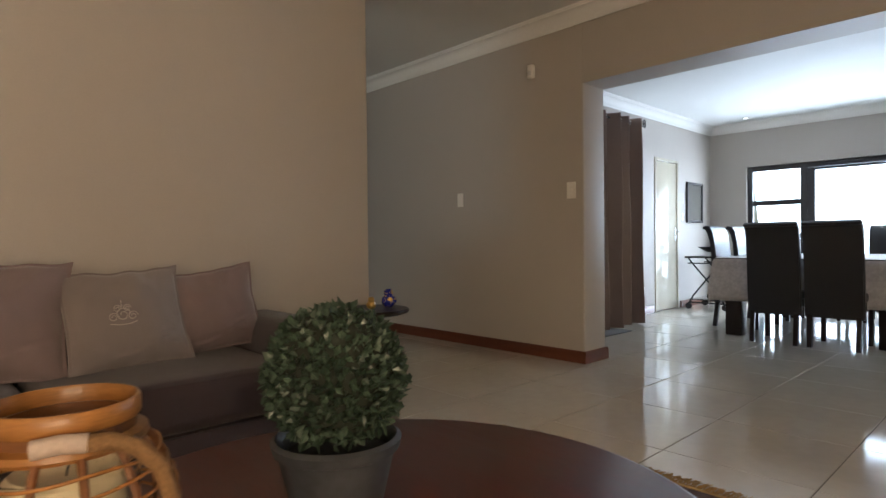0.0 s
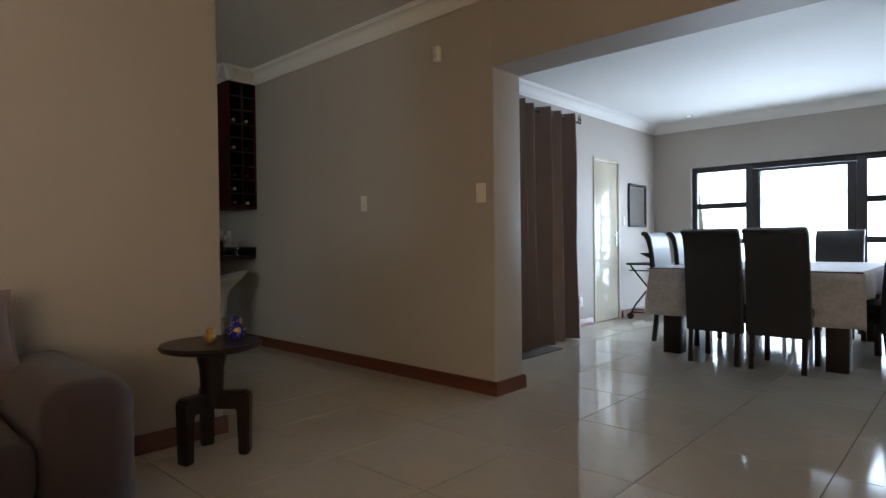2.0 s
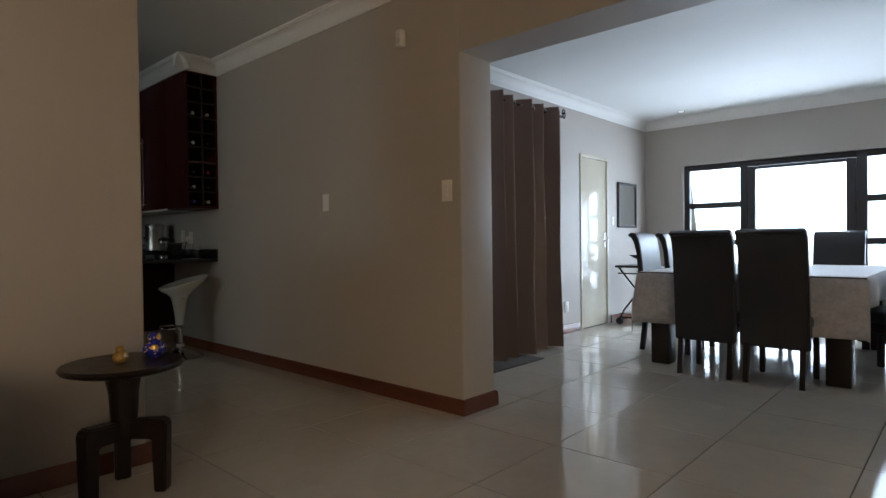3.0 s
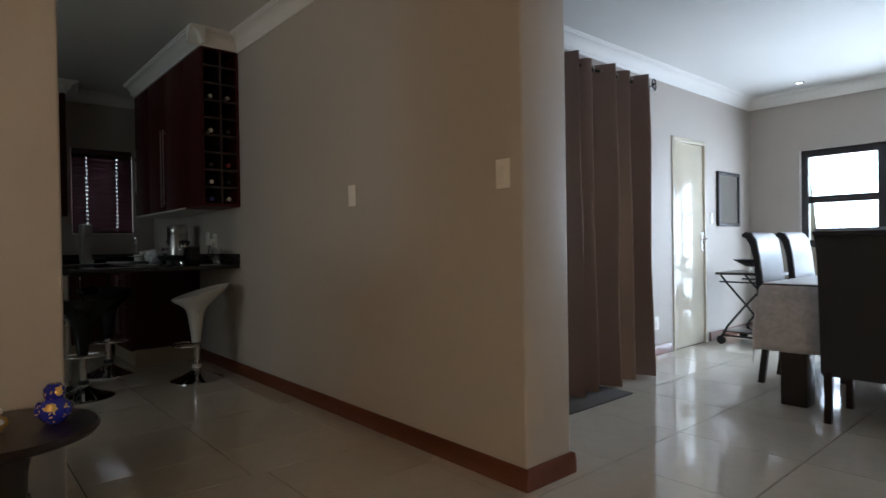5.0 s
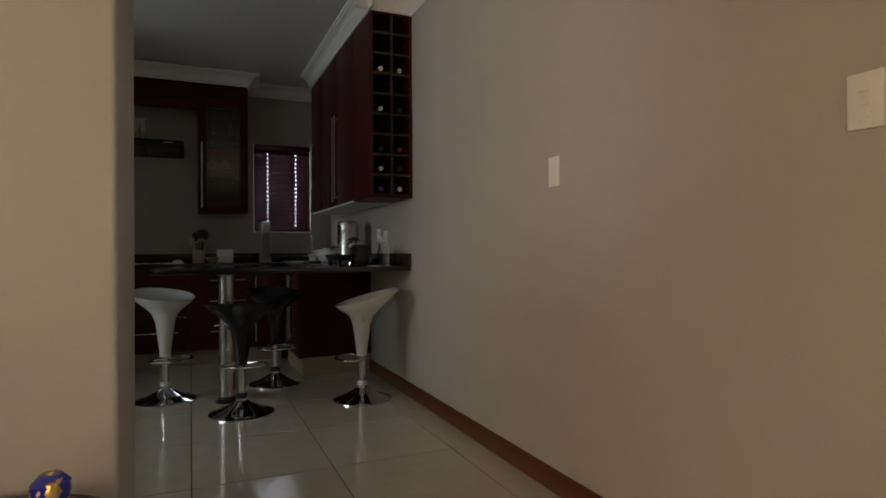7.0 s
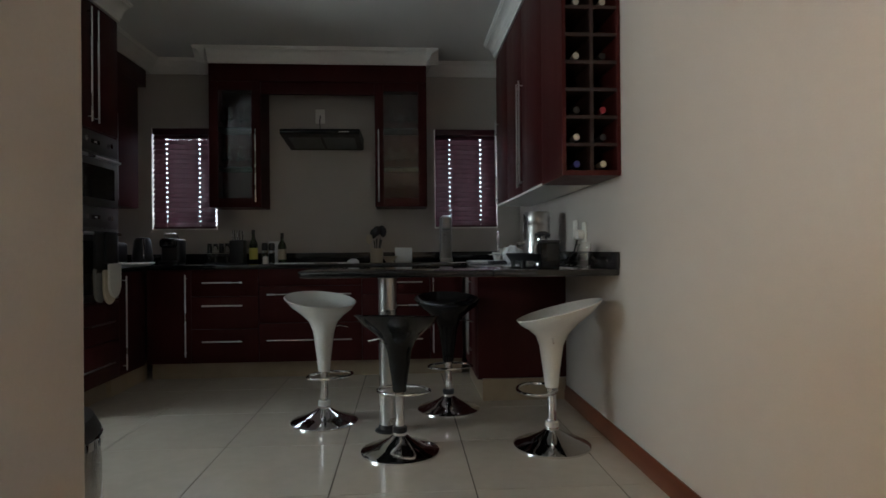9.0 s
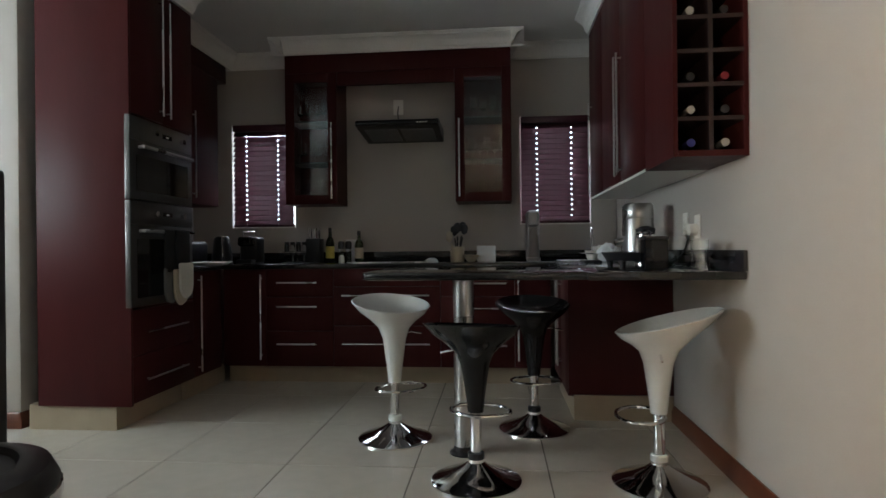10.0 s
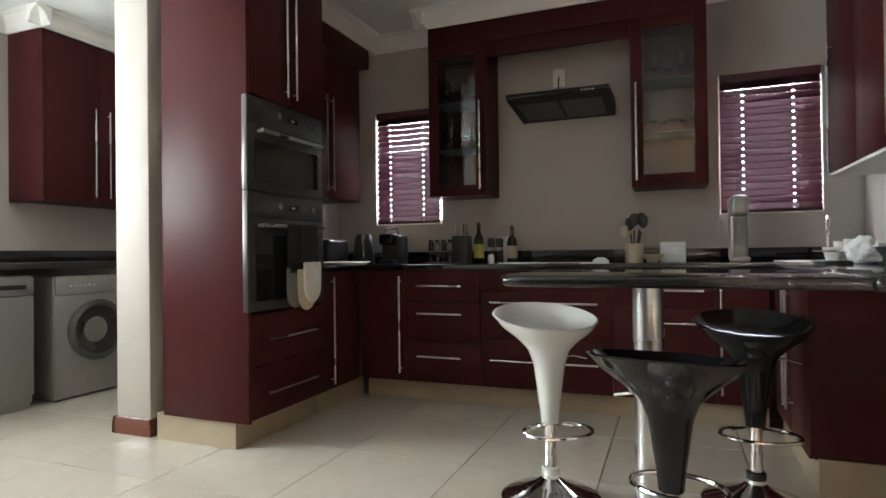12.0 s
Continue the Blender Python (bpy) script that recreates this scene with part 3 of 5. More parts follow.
# oven tower
tw = thing("oven_tower", HERE, "tall dark mahogany oven housing with two built-in ovens", "cabinet")
TX0, TX1, TY = -6.415, -5.715, 0.65
part("side_panel", box((TX1 - 0.02, 0.105, 0.14), (TX1, TY + 0.012, CZ), 0.002), MAHOG, tw)
part("body", box((TX0, 0.003, 0.14), (TX1 - 0.13, TY - 0.02, CZ - 0.002)), MAHOG, tw)
part("plinth", box((TX0, 0.03, 0), (TX1 - 0.025, 0.555, 0.14)), KICK, tw, "beige tiled plinth")
mid = (TX0 + TX1 - 0.02) / 2
front_y(tw, "door", TY, 1, mid, TX1 - 0.021, 1.79, CZ - 0.004, [(mid + 0.04, 1.83, mid + 0.04, 2.55)])
front_y(tw, "door", TY, 1, TX0, mid, 1.79, CZ - 0.004, [(mid - 0.04, 1.83, mid - 0.04, 2.55)])
front_y(tw, "drawer", TY, 1, TX0, TX1 - 0.021, 0.41, 0.675, [(TX0 + 0.12, 0.54, TX1 - 0.14, 0.54)])
front_y(tw, "drawer", TY, 1, TX0, TX1 - 0.021, 0.145, 0.41, [(TX0 + 0.12, 0.265, TX1 - 0.14, 0.265)])
o0, o1 = TX0 + 0.05, TX1 + 0.006


def oven(z0, z1, label, control):
    o = thing("built_in_oven", HERE, label, "oven", "built-in ovens")
    part("control_panel", box((o0, TY - 0.01, control), (o1, TY + 0.022, z1), 0.003), DKSTEEL, o)
    part("door", box((o0, TY - 0.01, z0), (o1, TY + 0.022, control - 0.004), 0.003), DKSTEEL, o)
    part("window_glass", box((o0 + 0.055, TY + 0.0215, z0 + 0.05), (o1 - 0.055, TY + 0.0245, control - 0.085)), BLKGLASS, o)
    k = control - 0.04
    b = tube([(o0 + 0.06, TY + 0.062, k), (o1 - 0.06, TY + 0.062, k)], 0.010, 10)
    for x in (o0 + 0.08, o1 - 0.08):
        tube([(x, TY + 0.02, k), (x, TY + 0.062, k)], 0.009, 8, b)
    part("handle", b, STEEL, o)
    c = (control + z1) / 2
    for x in (mid - 0.16, mid + 0.14):
        part("knob", tube([(x, TY + 0.02, c), (x, TY + 0.045, c)], 0.017, 16), CHROME, o)
    part("display", box((mid - 0.05, TY + 0.0215, c - 0.013), (mid + 0.05, TY + 0.024, c + 0.013)), BLKGLASS, o)
    part("display_mark", box((mid - 0.016, TY + 0.024, c - 0.005), (mid + 0.016, TY + 0.0248, c + 0.005)), PALECAP, o)
    part("side_trim", box((o1 + 0.0005, TY - 0.01, z0), (o1 + 0.004, TY + 0.02, z1), 0.001), DKSTEEL, o, "brushed steel edge trim")
    part("door_gap", box((o0 + 0.002, TY - 0.009, control - 0.0042), (o1 - 0.002, TY + 0.012, control + 0.0002)), BLKPLAST, o)


oven(1.30, 1.77, "upper built-in steel and black glass oven", 1.64)
oven(0.692, 1.294, "lower built-in steel oven with a cloth over its handle", 1.163)
mt = thing("oven_glove", pose(-6.08, TY + 0.072, 1.12), "black and pale grey double oven glove hung on the oven handle", "oven glove")
for dx, y0, y1, z0 in ((0.045, -0.012, 0.008, -0.25), (-0.035, 0.012, 0.03, -0.19)):
    part("strap", box((dx - 0.075, y0, z0), (dx + 0.075, y1, 0.016), 0.008, 3), MITTBLK, mt, "black cotton strap")
for dx, y, z0, m2, w in ((-0.035, 0.036, -0.395, MITT, 0.078), (-0.005, 0.02, -0.435, CREAMCER, 0.08), (0.06, -0.006, -0.42, MITTGREY, 0.075)):
    arc = [(w * math.cos(t), w * 1.15 * math.sin(t)) for t in [math.pi * (1 + i / 14) for i in range(15)]]
    g = prism(arc + [(w * 1.02, 0.13), (-w * 1.02, 0.13)], lambda u, v, e: (u + dx, y + (0.014 if e else 0), z0 + w + v))
    bmesh.ops.bevel(g, geom=g.edges[:], offset=0.005, segments=2, affect="EDGES")
    part("mitten", g, m2, mt, "pale quilted mitten")

# upper cabinets
c = cabinet("mahogany wall cabinet beside the oven tower")
part("body", box((-7.36, 0.003, 1.375), (-6.42, 0.345, 2.45)), MAHOG, c)
part("top_panel", box((XB + 0.105, 0.003, 2.452), (-6.42, 0.365, CZ), 0.002), MAHOG, c)
front_y(c, "door", 0.365, 1, -7.36, -6.905, 1.375, 2.45, [(-6.945, 1.42, -6.945, 2.09)])
front_y(c, "door", 0.365, 1, -6.905, -6.42, 1.375, 2.45, [(-6.865, 1.42, -6.865, 2.09)])


def glass_cabinet(y0, y1, hy, label):
    c = cabinet(label)
    x0, x1 = XB + 0.003, -7.29
    b = bmesh.new()
    bx(b, (x0, y0, 1.38), (x0 + 0.012, y1, 2.45))
    bx(b, (x0 + 0.012, y0, 1.38), (x1 - 0.022, y0 + 0.018, 2.45))
    bx(b, (x0 + 0.012, y1 - 0.018, 1.38), (x1 - 0.022, y1, 2.45))
    bx(b, (x0 + 0.012, y0 + 0.018, 1.38), (x1 - 0.022, y1 - 0.018, 1.398))
    bx(b, (x0 + 0.012, y0 + 0.018, 2.43), (x1 - 0.022, y1 - 0.018, 2.45))
    part("body", b, MAHOG, c)
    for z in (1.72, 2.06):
        part("shelf", box((x0 + 0.012, y0 + 0.019, z), (x1 - 0.05, y1 - 0.019, z + 0.012)), MAHOG_SHADED, c)
    d = bmesh.new()
    s = 0.075
    bx(d, (x1 - 0.02, y0, 1.38), (x1, y0 + s, 2.45), 0.002)
    bx(d, (x1 - 0.02, y1 - s, 1.38), (x1, y1, 2.45), 0.002)
    bx(d, (x1 - 0.02, y0 + s, 1.38), (x1, y1 - s, 1.38 + s), 0.002)
    bx(d, (x1 - 0.02, y0 + s, 2.45 - s), (x1, y1 - s, 2.45), 0.002)
    d = part("door", d, MAHOG, c)
    part("door_glass", box((x1 - 0.013, y0 + s, 1.38 + s), (x1 - 0.008, y1 - s, 2.45 - s)), FROST, d, "reeded glass pane").visible_shadow = False
    handle(d, (x1 - 0.001, hy, 1.42), (x1 - 0.001, hy, 2.04), (0.028, 0, 0))
    for z, kk in ((1.732, 6), (2.072, 5)):
        for i in range(kk):
            yy = y0 + 0.07 + (y1 - y0 - 0.14) * i / (kk - 1)
            ht = 0.15 + 0.03 * (i % 2)
            prof = [(0.026, 0), (0.004, 0.006), (0.004, 0.06), (0.028, 0.08), (0.032, 0.11), (0.026, ht), (0.024, ht), (0.03, 0.11), (0.026, 0.084), (0.0, 0.072)]
            solid("wine_glass", lathe(prof, 12), GLASS, pose(x0 + 0.14 + 0.06 * (i % 2), yy, z), "stemmed wine glass on the cabinet shelf", "glass", "glasses in the wall cabinets")


glass_cabinet(0.975, 1.405, 1.365, "mahogany wall cabinet with a glazed door full of glasses")
glass_cabinet(2.372, 2.82, 2.405, "mahogany wall cabinet with a frosted glazed door")
c = thing("pelmet", HERE, "dark mahogany pelmet board joining the glazed cabinets", "pelmet")
part("board", box((XB + 0.02, 0.975, 2.452), (-7.288, 2.82, CZ), 0.002), MAHOG, c)
part("bridge", box((-7.33, 1.407, 2.345), (-7.30, 2.37, 2.451), 0.002), MAHOG, c)

# extractor hood
hd = thing("extractor_hood", pose(XB, 1.925, 1.825), "slim black extractor hood with grey mesh filters", "hood")
prof = [(0.003, 0.095), (0.003, 0.205), (0.43, 0.205), (0.485, 0.19), (0.492, 0.175), (0.488, 0.15), (0.45, 0.142)]
bm = prism(prof, lambda u, v, e: (u, -0.328 + 0.656 * e, v))
bmesh.ops.bevel(bm, geom=bm.edges[:], offset=0.004, segments=2, affect="EDGES")
part("casing", bm, HOODBLK, hd)
part("visor", box((0.484, -0.324, 0.158), (0.5, 0.324, 0.172), 0.003), BLKGLOSS, hd, "glossy black front visor")
slope = lambda u: 0.095 + (u - 0.003) * 0.047 / 0.447
for y0, y1 in ((-0.275, -0.014), (0.014, 0.275)):
    part("filter", prism([(0.07, slope(0.07) - 0.004), (0.40, slope(0.40) - 0.004), (0.40, slope(0.40)), (0.07, slope(0.07))], lambda u, v, e: (u, y1 if e else y0, v)), FILTER, hd, "grey metal mesh filter")
for i in range(4):
    part("button", box((0.499, 0.16 + 0.022 * i, 0.161), (0.503, 0.174 + 0.022 * i, 0.169), 0.001), PALECAP, hd)
part("cord", tube([(0.03, -0.06, 0.2), (0.035, -0.058, 0.28), (0.028, -0.065, 0.35), (0.012, -0.06, 0.41)], 0.005), BLKPLAST, hd)

# upper cabinets on the dividing wall with the bottle rack
UY, UZ = 3.40, 1.378
c = cabinet("mahogany wall cabinet with paired steel bar handles")
part("body", box((-7.10, UY + 0.02, UZ), (-5.50, YW - 0.003, CZ - 0.001)), MAHOG, c)
part("bottom_panel", box((-7.10, UY + 0.005, UZ - 0.016), (-5.50, YW - 0.003, UZ - 0.001)), WHTPLAST, c, "pale underside panel")
front_y(c, "door", UY, -1, -7.10, -6.60, UZ, CZ - 0.002, [(-6.99, UZ, -6.99, 2.06)])
front_y(c, "door", UY, -1, -6.60, -6.05, UZ, CZ - 0.002, [(-6.09, 1.41, -6.09, 2.1)])
front_y(c, "door", UY, -1, -6.05, -5.50, UZ, CZ - 0.002, [(-6.01, 1.41, -6.01, 2.1)])
rk = thing("wine_rack", HERE, "open mahogany bottle rack built into the wall cabinet end, partly filled", "wine rack")
RX0, RX1 = -5.498, -5.06
part("side_panel", box((RX0, UY, UZ - 0.016), (RX1 - 0.004, UY + 0.018, CZ - 0.002)), MAHOG, rk)
part("side_panel", box((RX0, YW - 0.021, UZ - 0.016), (RX1 - 0.004, YW - 0.003, CZ - 0.002)), MAHOG, rk)
# rack cells use the darkened mahogany, so their shade is in the colour
part("back_panel", box((RX0, UY + 0.018, UZ - 0.016), (RX0 + 0.012, YW - 0.021, CZ - 0.002)), MAHOG_SHADED, rk)
rows, zz = 9, (CZ - 0.004 - UZ) / 9
for i in range(rows + 1):
    z = UZ + zz * i
    part("shelf", box((RX0 + 0.012, UY + 0.018, z - 0.008 if i else UZ - 0.016), (RX1, YW - 0.021, z + 0.008)), MAHOG_SHADED if 0 < i < rows else MAHOG, rk)
part("divider", box((RX0 + 0.013, (UY + YW) / 2 - 0.008, UZ + 0.0085), (RX1 - 0.002, (UY + YW) / 2 + 0.008, CZ - 0.012)), MAHOG_SHADED, rk)
for col, row, capm, lab in ((0, 0, BLUECAP, "blue"), (1, 0, PALECAP, "silver"), (0, 1, PALECAP, "silver"), (1, 1, BLKPLAST, "black"), (0, 2, BLKPLAST, "black"), (1, 2, REDCAP, "red"), (0, 4, PALECAP, "silver"), (1, 4, BLKPLAST, "black"), (0, 6, PALECAP, "silver"), (1, 6, PALECAP, "silver")):
    t = thing("wine_bottle", pose(RX0 + 0.055, UY + 0.085 + 0.135 * col, UZ + zz * row + 0.047, 0, 90, 0), "dark wine bottle with a %s capsule lying in the rack" % lab, "bottle", "bottles in the rack")
    part("glass", lathe([(0, 0), (0.037, 0.002), (0.037, 0.19), (0.03, 0.22), (0.0145, 0.25), (0.014, 0.27)], 14), GREENGL if capm is PALECAP else BLKGLASS, t)
    part("capsule", lathe([(0.0155, 0.25), (0.0155, 0.318), (0.017, 0.32), (0.017, 0.33), (0, 0.333)], 14), capm, t)

# ---- scullery ----
sc = thing("scullery_worktop", HERE, "black granite worktop over the laundry machines", "worktop")
part("slab", box((XB + 0.003, SY + 0.003, 0.9), (-5.2, -1.24, 0.945), 0.006), GRANITE, sc)
part("upstand", box((XB + 0.003, SY + 0.002, 0.945), (-5.2, SY + 0.02, 1.03), 0.003), GRANITE, sc)
part("end_panel", box((-5.25, SY + 0.003, 0.0), (-5.225, -1.26, 0.899), 0.002), MAHOG, sc)
c = thing("wall_cabinet", HERE, "reddish mahogany scullery wall cabinet with steel bar handles", "cabinet")
part("body", box((-7.2, SY + 0.003, 1.385), (-6.19, -1.52, CZ - 0.001)), MAHOG, c)
part("side_panel", box((-6.19, SY + 0.003, 1.38), (-6.17, -1.5, CZ - 0.001), 0.002), MAHOG, c)
front_y(c, "door", -1.50, 1, -6.62, -6.192, 1.385, CZ - 0.002, [(-6.56, 1.43, -6.56, 2.105)])
front_y(c, "door", -1.50, 1, -7.1, -6.62, 1.385, CZ - 0.002, [(-6.68, 1.43, -6.68, 2.105)])
dw = thing("dishwasher", pose(-5.91, -1.25, 0), "silver freestanding dishwasher under the worktop", "dishwasher")
part("body", box((-0.03, -0.58, 0.04), (0.565, -0.02, 0.86), 0.006), SILVERAP, dw)
part("door", box((-0.03, -0.02, 0.09), (0.565, 0.0, 0.73), 0.006), SILVERAP, dw)
part("control_panel", box((-0.03, -0.02, 0.735), (0.565, 0.002, 0.85), 0.006), SILVERAP, dw)
part("handle", box((0.02, 0.0, 0.775), (0.30, 0.006, 0.805), 0.004), BLKPLAST, dw)
part("kickplate", box((-0.02, -0.05, 0.0), (0.555, -0.03, 0.09), 0.003), SILVERAP, dw)
wm = thing("washing_machine", pose(-6.37, -1.24, 0), "silver front-loading washing machine with a round glass door", "washing machine")
part("body", box((-0.30, -0.56, 0.012), (0.30, -0.012, 0.85), 0.012, 3), SILVERAP, wm)
part("control_panel", box((-0.295, -0.02, 0.72), (0.295, 0.002, 0.845), 0.006), SILVERAP, wm)
part("detergent_drawer", box((-0.27, 0.002, 0.745), (-0.09, 0.008, 0.825), 0.004), SILVERAP, wm)
part("front_panel", box((-0.295, -0.02, 0.10), (0.295, -0.006, 0.716), 0.004), SILVERAP, wm)
ring = lathe([(0.165, 0.0), (0.21, 0.005), (0.215, 0.03), (0.19, 0.05), (0.165, 0.04)], 40)
bmesh.ops.rotate(ring, verts=ring.verts[:], cent=(0, 0, 0), matrix=Matrix.Rotation(radians(-90), 3, "X"))
bmesh.ops.translate(ring, verts=ring.verts[:], vec=(0, -0.01, 0.46))
dr = part("door", ring, DKSTEEL, wm)
gl = lathe([(0.17, 0.03), (0.14, 0.02), (0.10, -0.01), (0.0, -0.02)], 32)
bmesh.ops.rotate(gl, verts=gl.verts[:], cent=(0, 0, 0), matrix=Matrix.Rotation(radians(-90), 3, "X"))
bmesh.ops.translate(gl, verts=gl.verts[:], vec=(0, 0.005, 0.46))
part("door_glass", gl, BLKGLASS, dr)
for i in range(6):
    part("button", tube([(0.02 + 0.035 * i, 0.0, 0.78), (0.02 + 0.035 * i, 0.01, 0.78)], 0.008, 10), PALECAP, wm)
for x in (-0.25, 0.25):
    part("foot", lathe([(0, 0), (0.02, 0), (0.02, 0.013), (0, 0.013)], 12, at=(x, -0.06, 0)), BLKPLAST, wm)

# ---- bar stools ----
def bar_stool(m, body, label, z_low, z_high):
    """A moulded tulip-shaped seat on a gas-lift chrome base; the seat opens to local +x, its back is higher."""
    t = thing("bar_stool", m, label, "bar stool", "bar stools")
    base = [(0, 0.0), (0.195, 0.0), (0.195, 0.008), (0.18, 0.016), (0.12, 0.034), (0.06, 0.066), (0.034, 0.085), (0.034, 0.10), (0.0, 0.10)]
    part("base", lathe(base, 40), CHROME, t, "round chrome base")
    part("collar", lathe([(0.03, 0.095), (0.036, 0.1), (0.036, 0.125), (0.026, 0.13)], 20), body if body is WHTGLOSS else BLKPLAST, t)
    part("gas_lift", lathe([(0.024, 0.12), (0.024, 0.33)], 20), CHROME, t)
    ring = [(0.10 * math.cos(2 * math.pi * i / 28) + 0.075, 0.135 * math.sin(2 * math.pi * i / 28), 0.285) for i in range(28)]
    r = tube(ring, 0.008, 8, closed=True)
    tube([(-0.02, 0, 0.285), (0.0, 0.0, 0.285)], 0.01, 8, r)
    tube([(-0.026, -0.02, 0.285), (0.02, -0.09, 0.285)], 0.006, 6, r)
    tube([(-0.026, 0.02, 0.285), (0.02, 0.09, 0.285)], 0.006, 6, r)
    part("footrest", r, CHROME, t, "chrome ring footrest")
    bm = bmesh.new()
    n, rings = 40, []
    outer = [(0.034, 0.30, 0), (0.040, 0.36, 0), (0.052, 0.45, 0), (0.062, 0.52, 0), (0.082, 0.575, 0.1), (0.125, 0.62, 0.35), (0.17, 0.66, 0.7), (0.196, 0.70, 1.0)]
    inner = [(0.190, 0.704, 1.0), (0.165, 0.672, 0.75), (0.12, 0.645, 0.4), (0.06, 0.632, 0.15)]
    dz, mean = (z_high - z_low) / 2, (z_high + z_low) / 2 - 0.70
    for rad, z, k in outer + inner:
        rr = []
        for i in range(n):
            a = 2 * math.pi * i / n
            rise = dz * -math.cos(a) * k
            rr.append(bm.verts.new((rad * math.cos(a) * (1 + 0.1 * k) - 0.04 * k, rad * math.sin(a) * (1 + 0.07 * k), z + mean * min(1, max(0, (z - 0.30) / 0.3)) + rise)))
        rings.append(rr)
    for p, q in zip(rings, rings[1:]):
        for i in range(n):
            bm.faces.new((p[i], p[(i + 1) % n], q[(i + 1) % n], q[i]))
    bm.faces.new(rings[-1])
    bm.faces.new(rings[0])
    bmesh.ops.recalc_face_normals(bm, faces=bm.faces[:])
    part("seat", bm, body, t)
    part("lift_lever", tube([(0.0, 0.03, 0.55), (0.0, 0.10, 0.56), (0.0, 0.16, 0.545)], 0.005, 6), CHROME, t)
    return t


bar_stool(pose(-5.705, 2.145, 0, 0, 0, 35), WHTGLOSS, "glossy white moulded bar stool with a chrome base", 0.68, 0.75)
bar_stool(pose(-5.91, 2.89, 0, 0, 0, 5), BLKGLOSS, "glossy black moulded bar stool tucked behind the bar", 0.66, 0.72)
bar_stool(pose(-5.165, 2.592, 0, 0, 0, 165), BLKGLOSS, "glossy black moulded bar stool before the bar post", 0.655, 0.7)
bar_stool(pose(-5.185, 3.365, 0, 0, 0, -100), WHTGLOSS, "glossy white moulded bar stool beside the wall", 0.635, 0.745)

# pedal bin and fridge behind the sofa wall
pb = thing("pedal_bin", pose(-3.44, 1.82, 0), "round brushed steel pedal bin with a black lid", "bin")
part("body", lathe([(0, 0.02), (0.175, 0.02), (0.19, 0.04), (0.19, 0.57), (0.186, 0.62)], 40), STEEL, pb)
part("lid", lathe([(0.186, 0.62), (0.19, 0.64), (0.176, 0.668), (0.142, 0.678), (0.134, 0.676), (0.128, 0.666), (0.0, 0.67)], 40), BLKPLAST, pb)
part("rim_band", lathe([(0.188, 0.612), (0.1925, 0.614), (0.1925, 0.632), (0.188, 0.634)], 40), CHROME, pb, "bright steel rim")
part("base_ring", lathe([(0, 0), (0.195, 0), (0.195, 0.03), (0.185, 0.036)], 40), BLKPLAST, pb)
part("pedal", box((-0.235, -0.04, 0.012), (-0.17, 0.04, 0.024), 0.004), BLKPLAST, pb)
fg = thing("fridge", pose(-3.54, 1.24, 0), "dark grey fridge standing against the wall", "fridge")
part("body", box((-0.30, -0.33, 0.02), (0.36, 0.33, 1.2), 0.012, 3), DKSTEEL, fg)
part("door", box((-0.36, -0.33, 0.03), (-0.303, 0.33, 1.195), 0.014, 3), DKSTEEL, fg)
part("handle", box((-0.385, 0.27, 0.75), (-0.36, 0.295, 1.1), 0.005), PALECAP, fg)
part("foot_rail", box((-0.29, -0.32, 0.0), (0.34, 0.32, 0.02)), BLKPLAST, fg)

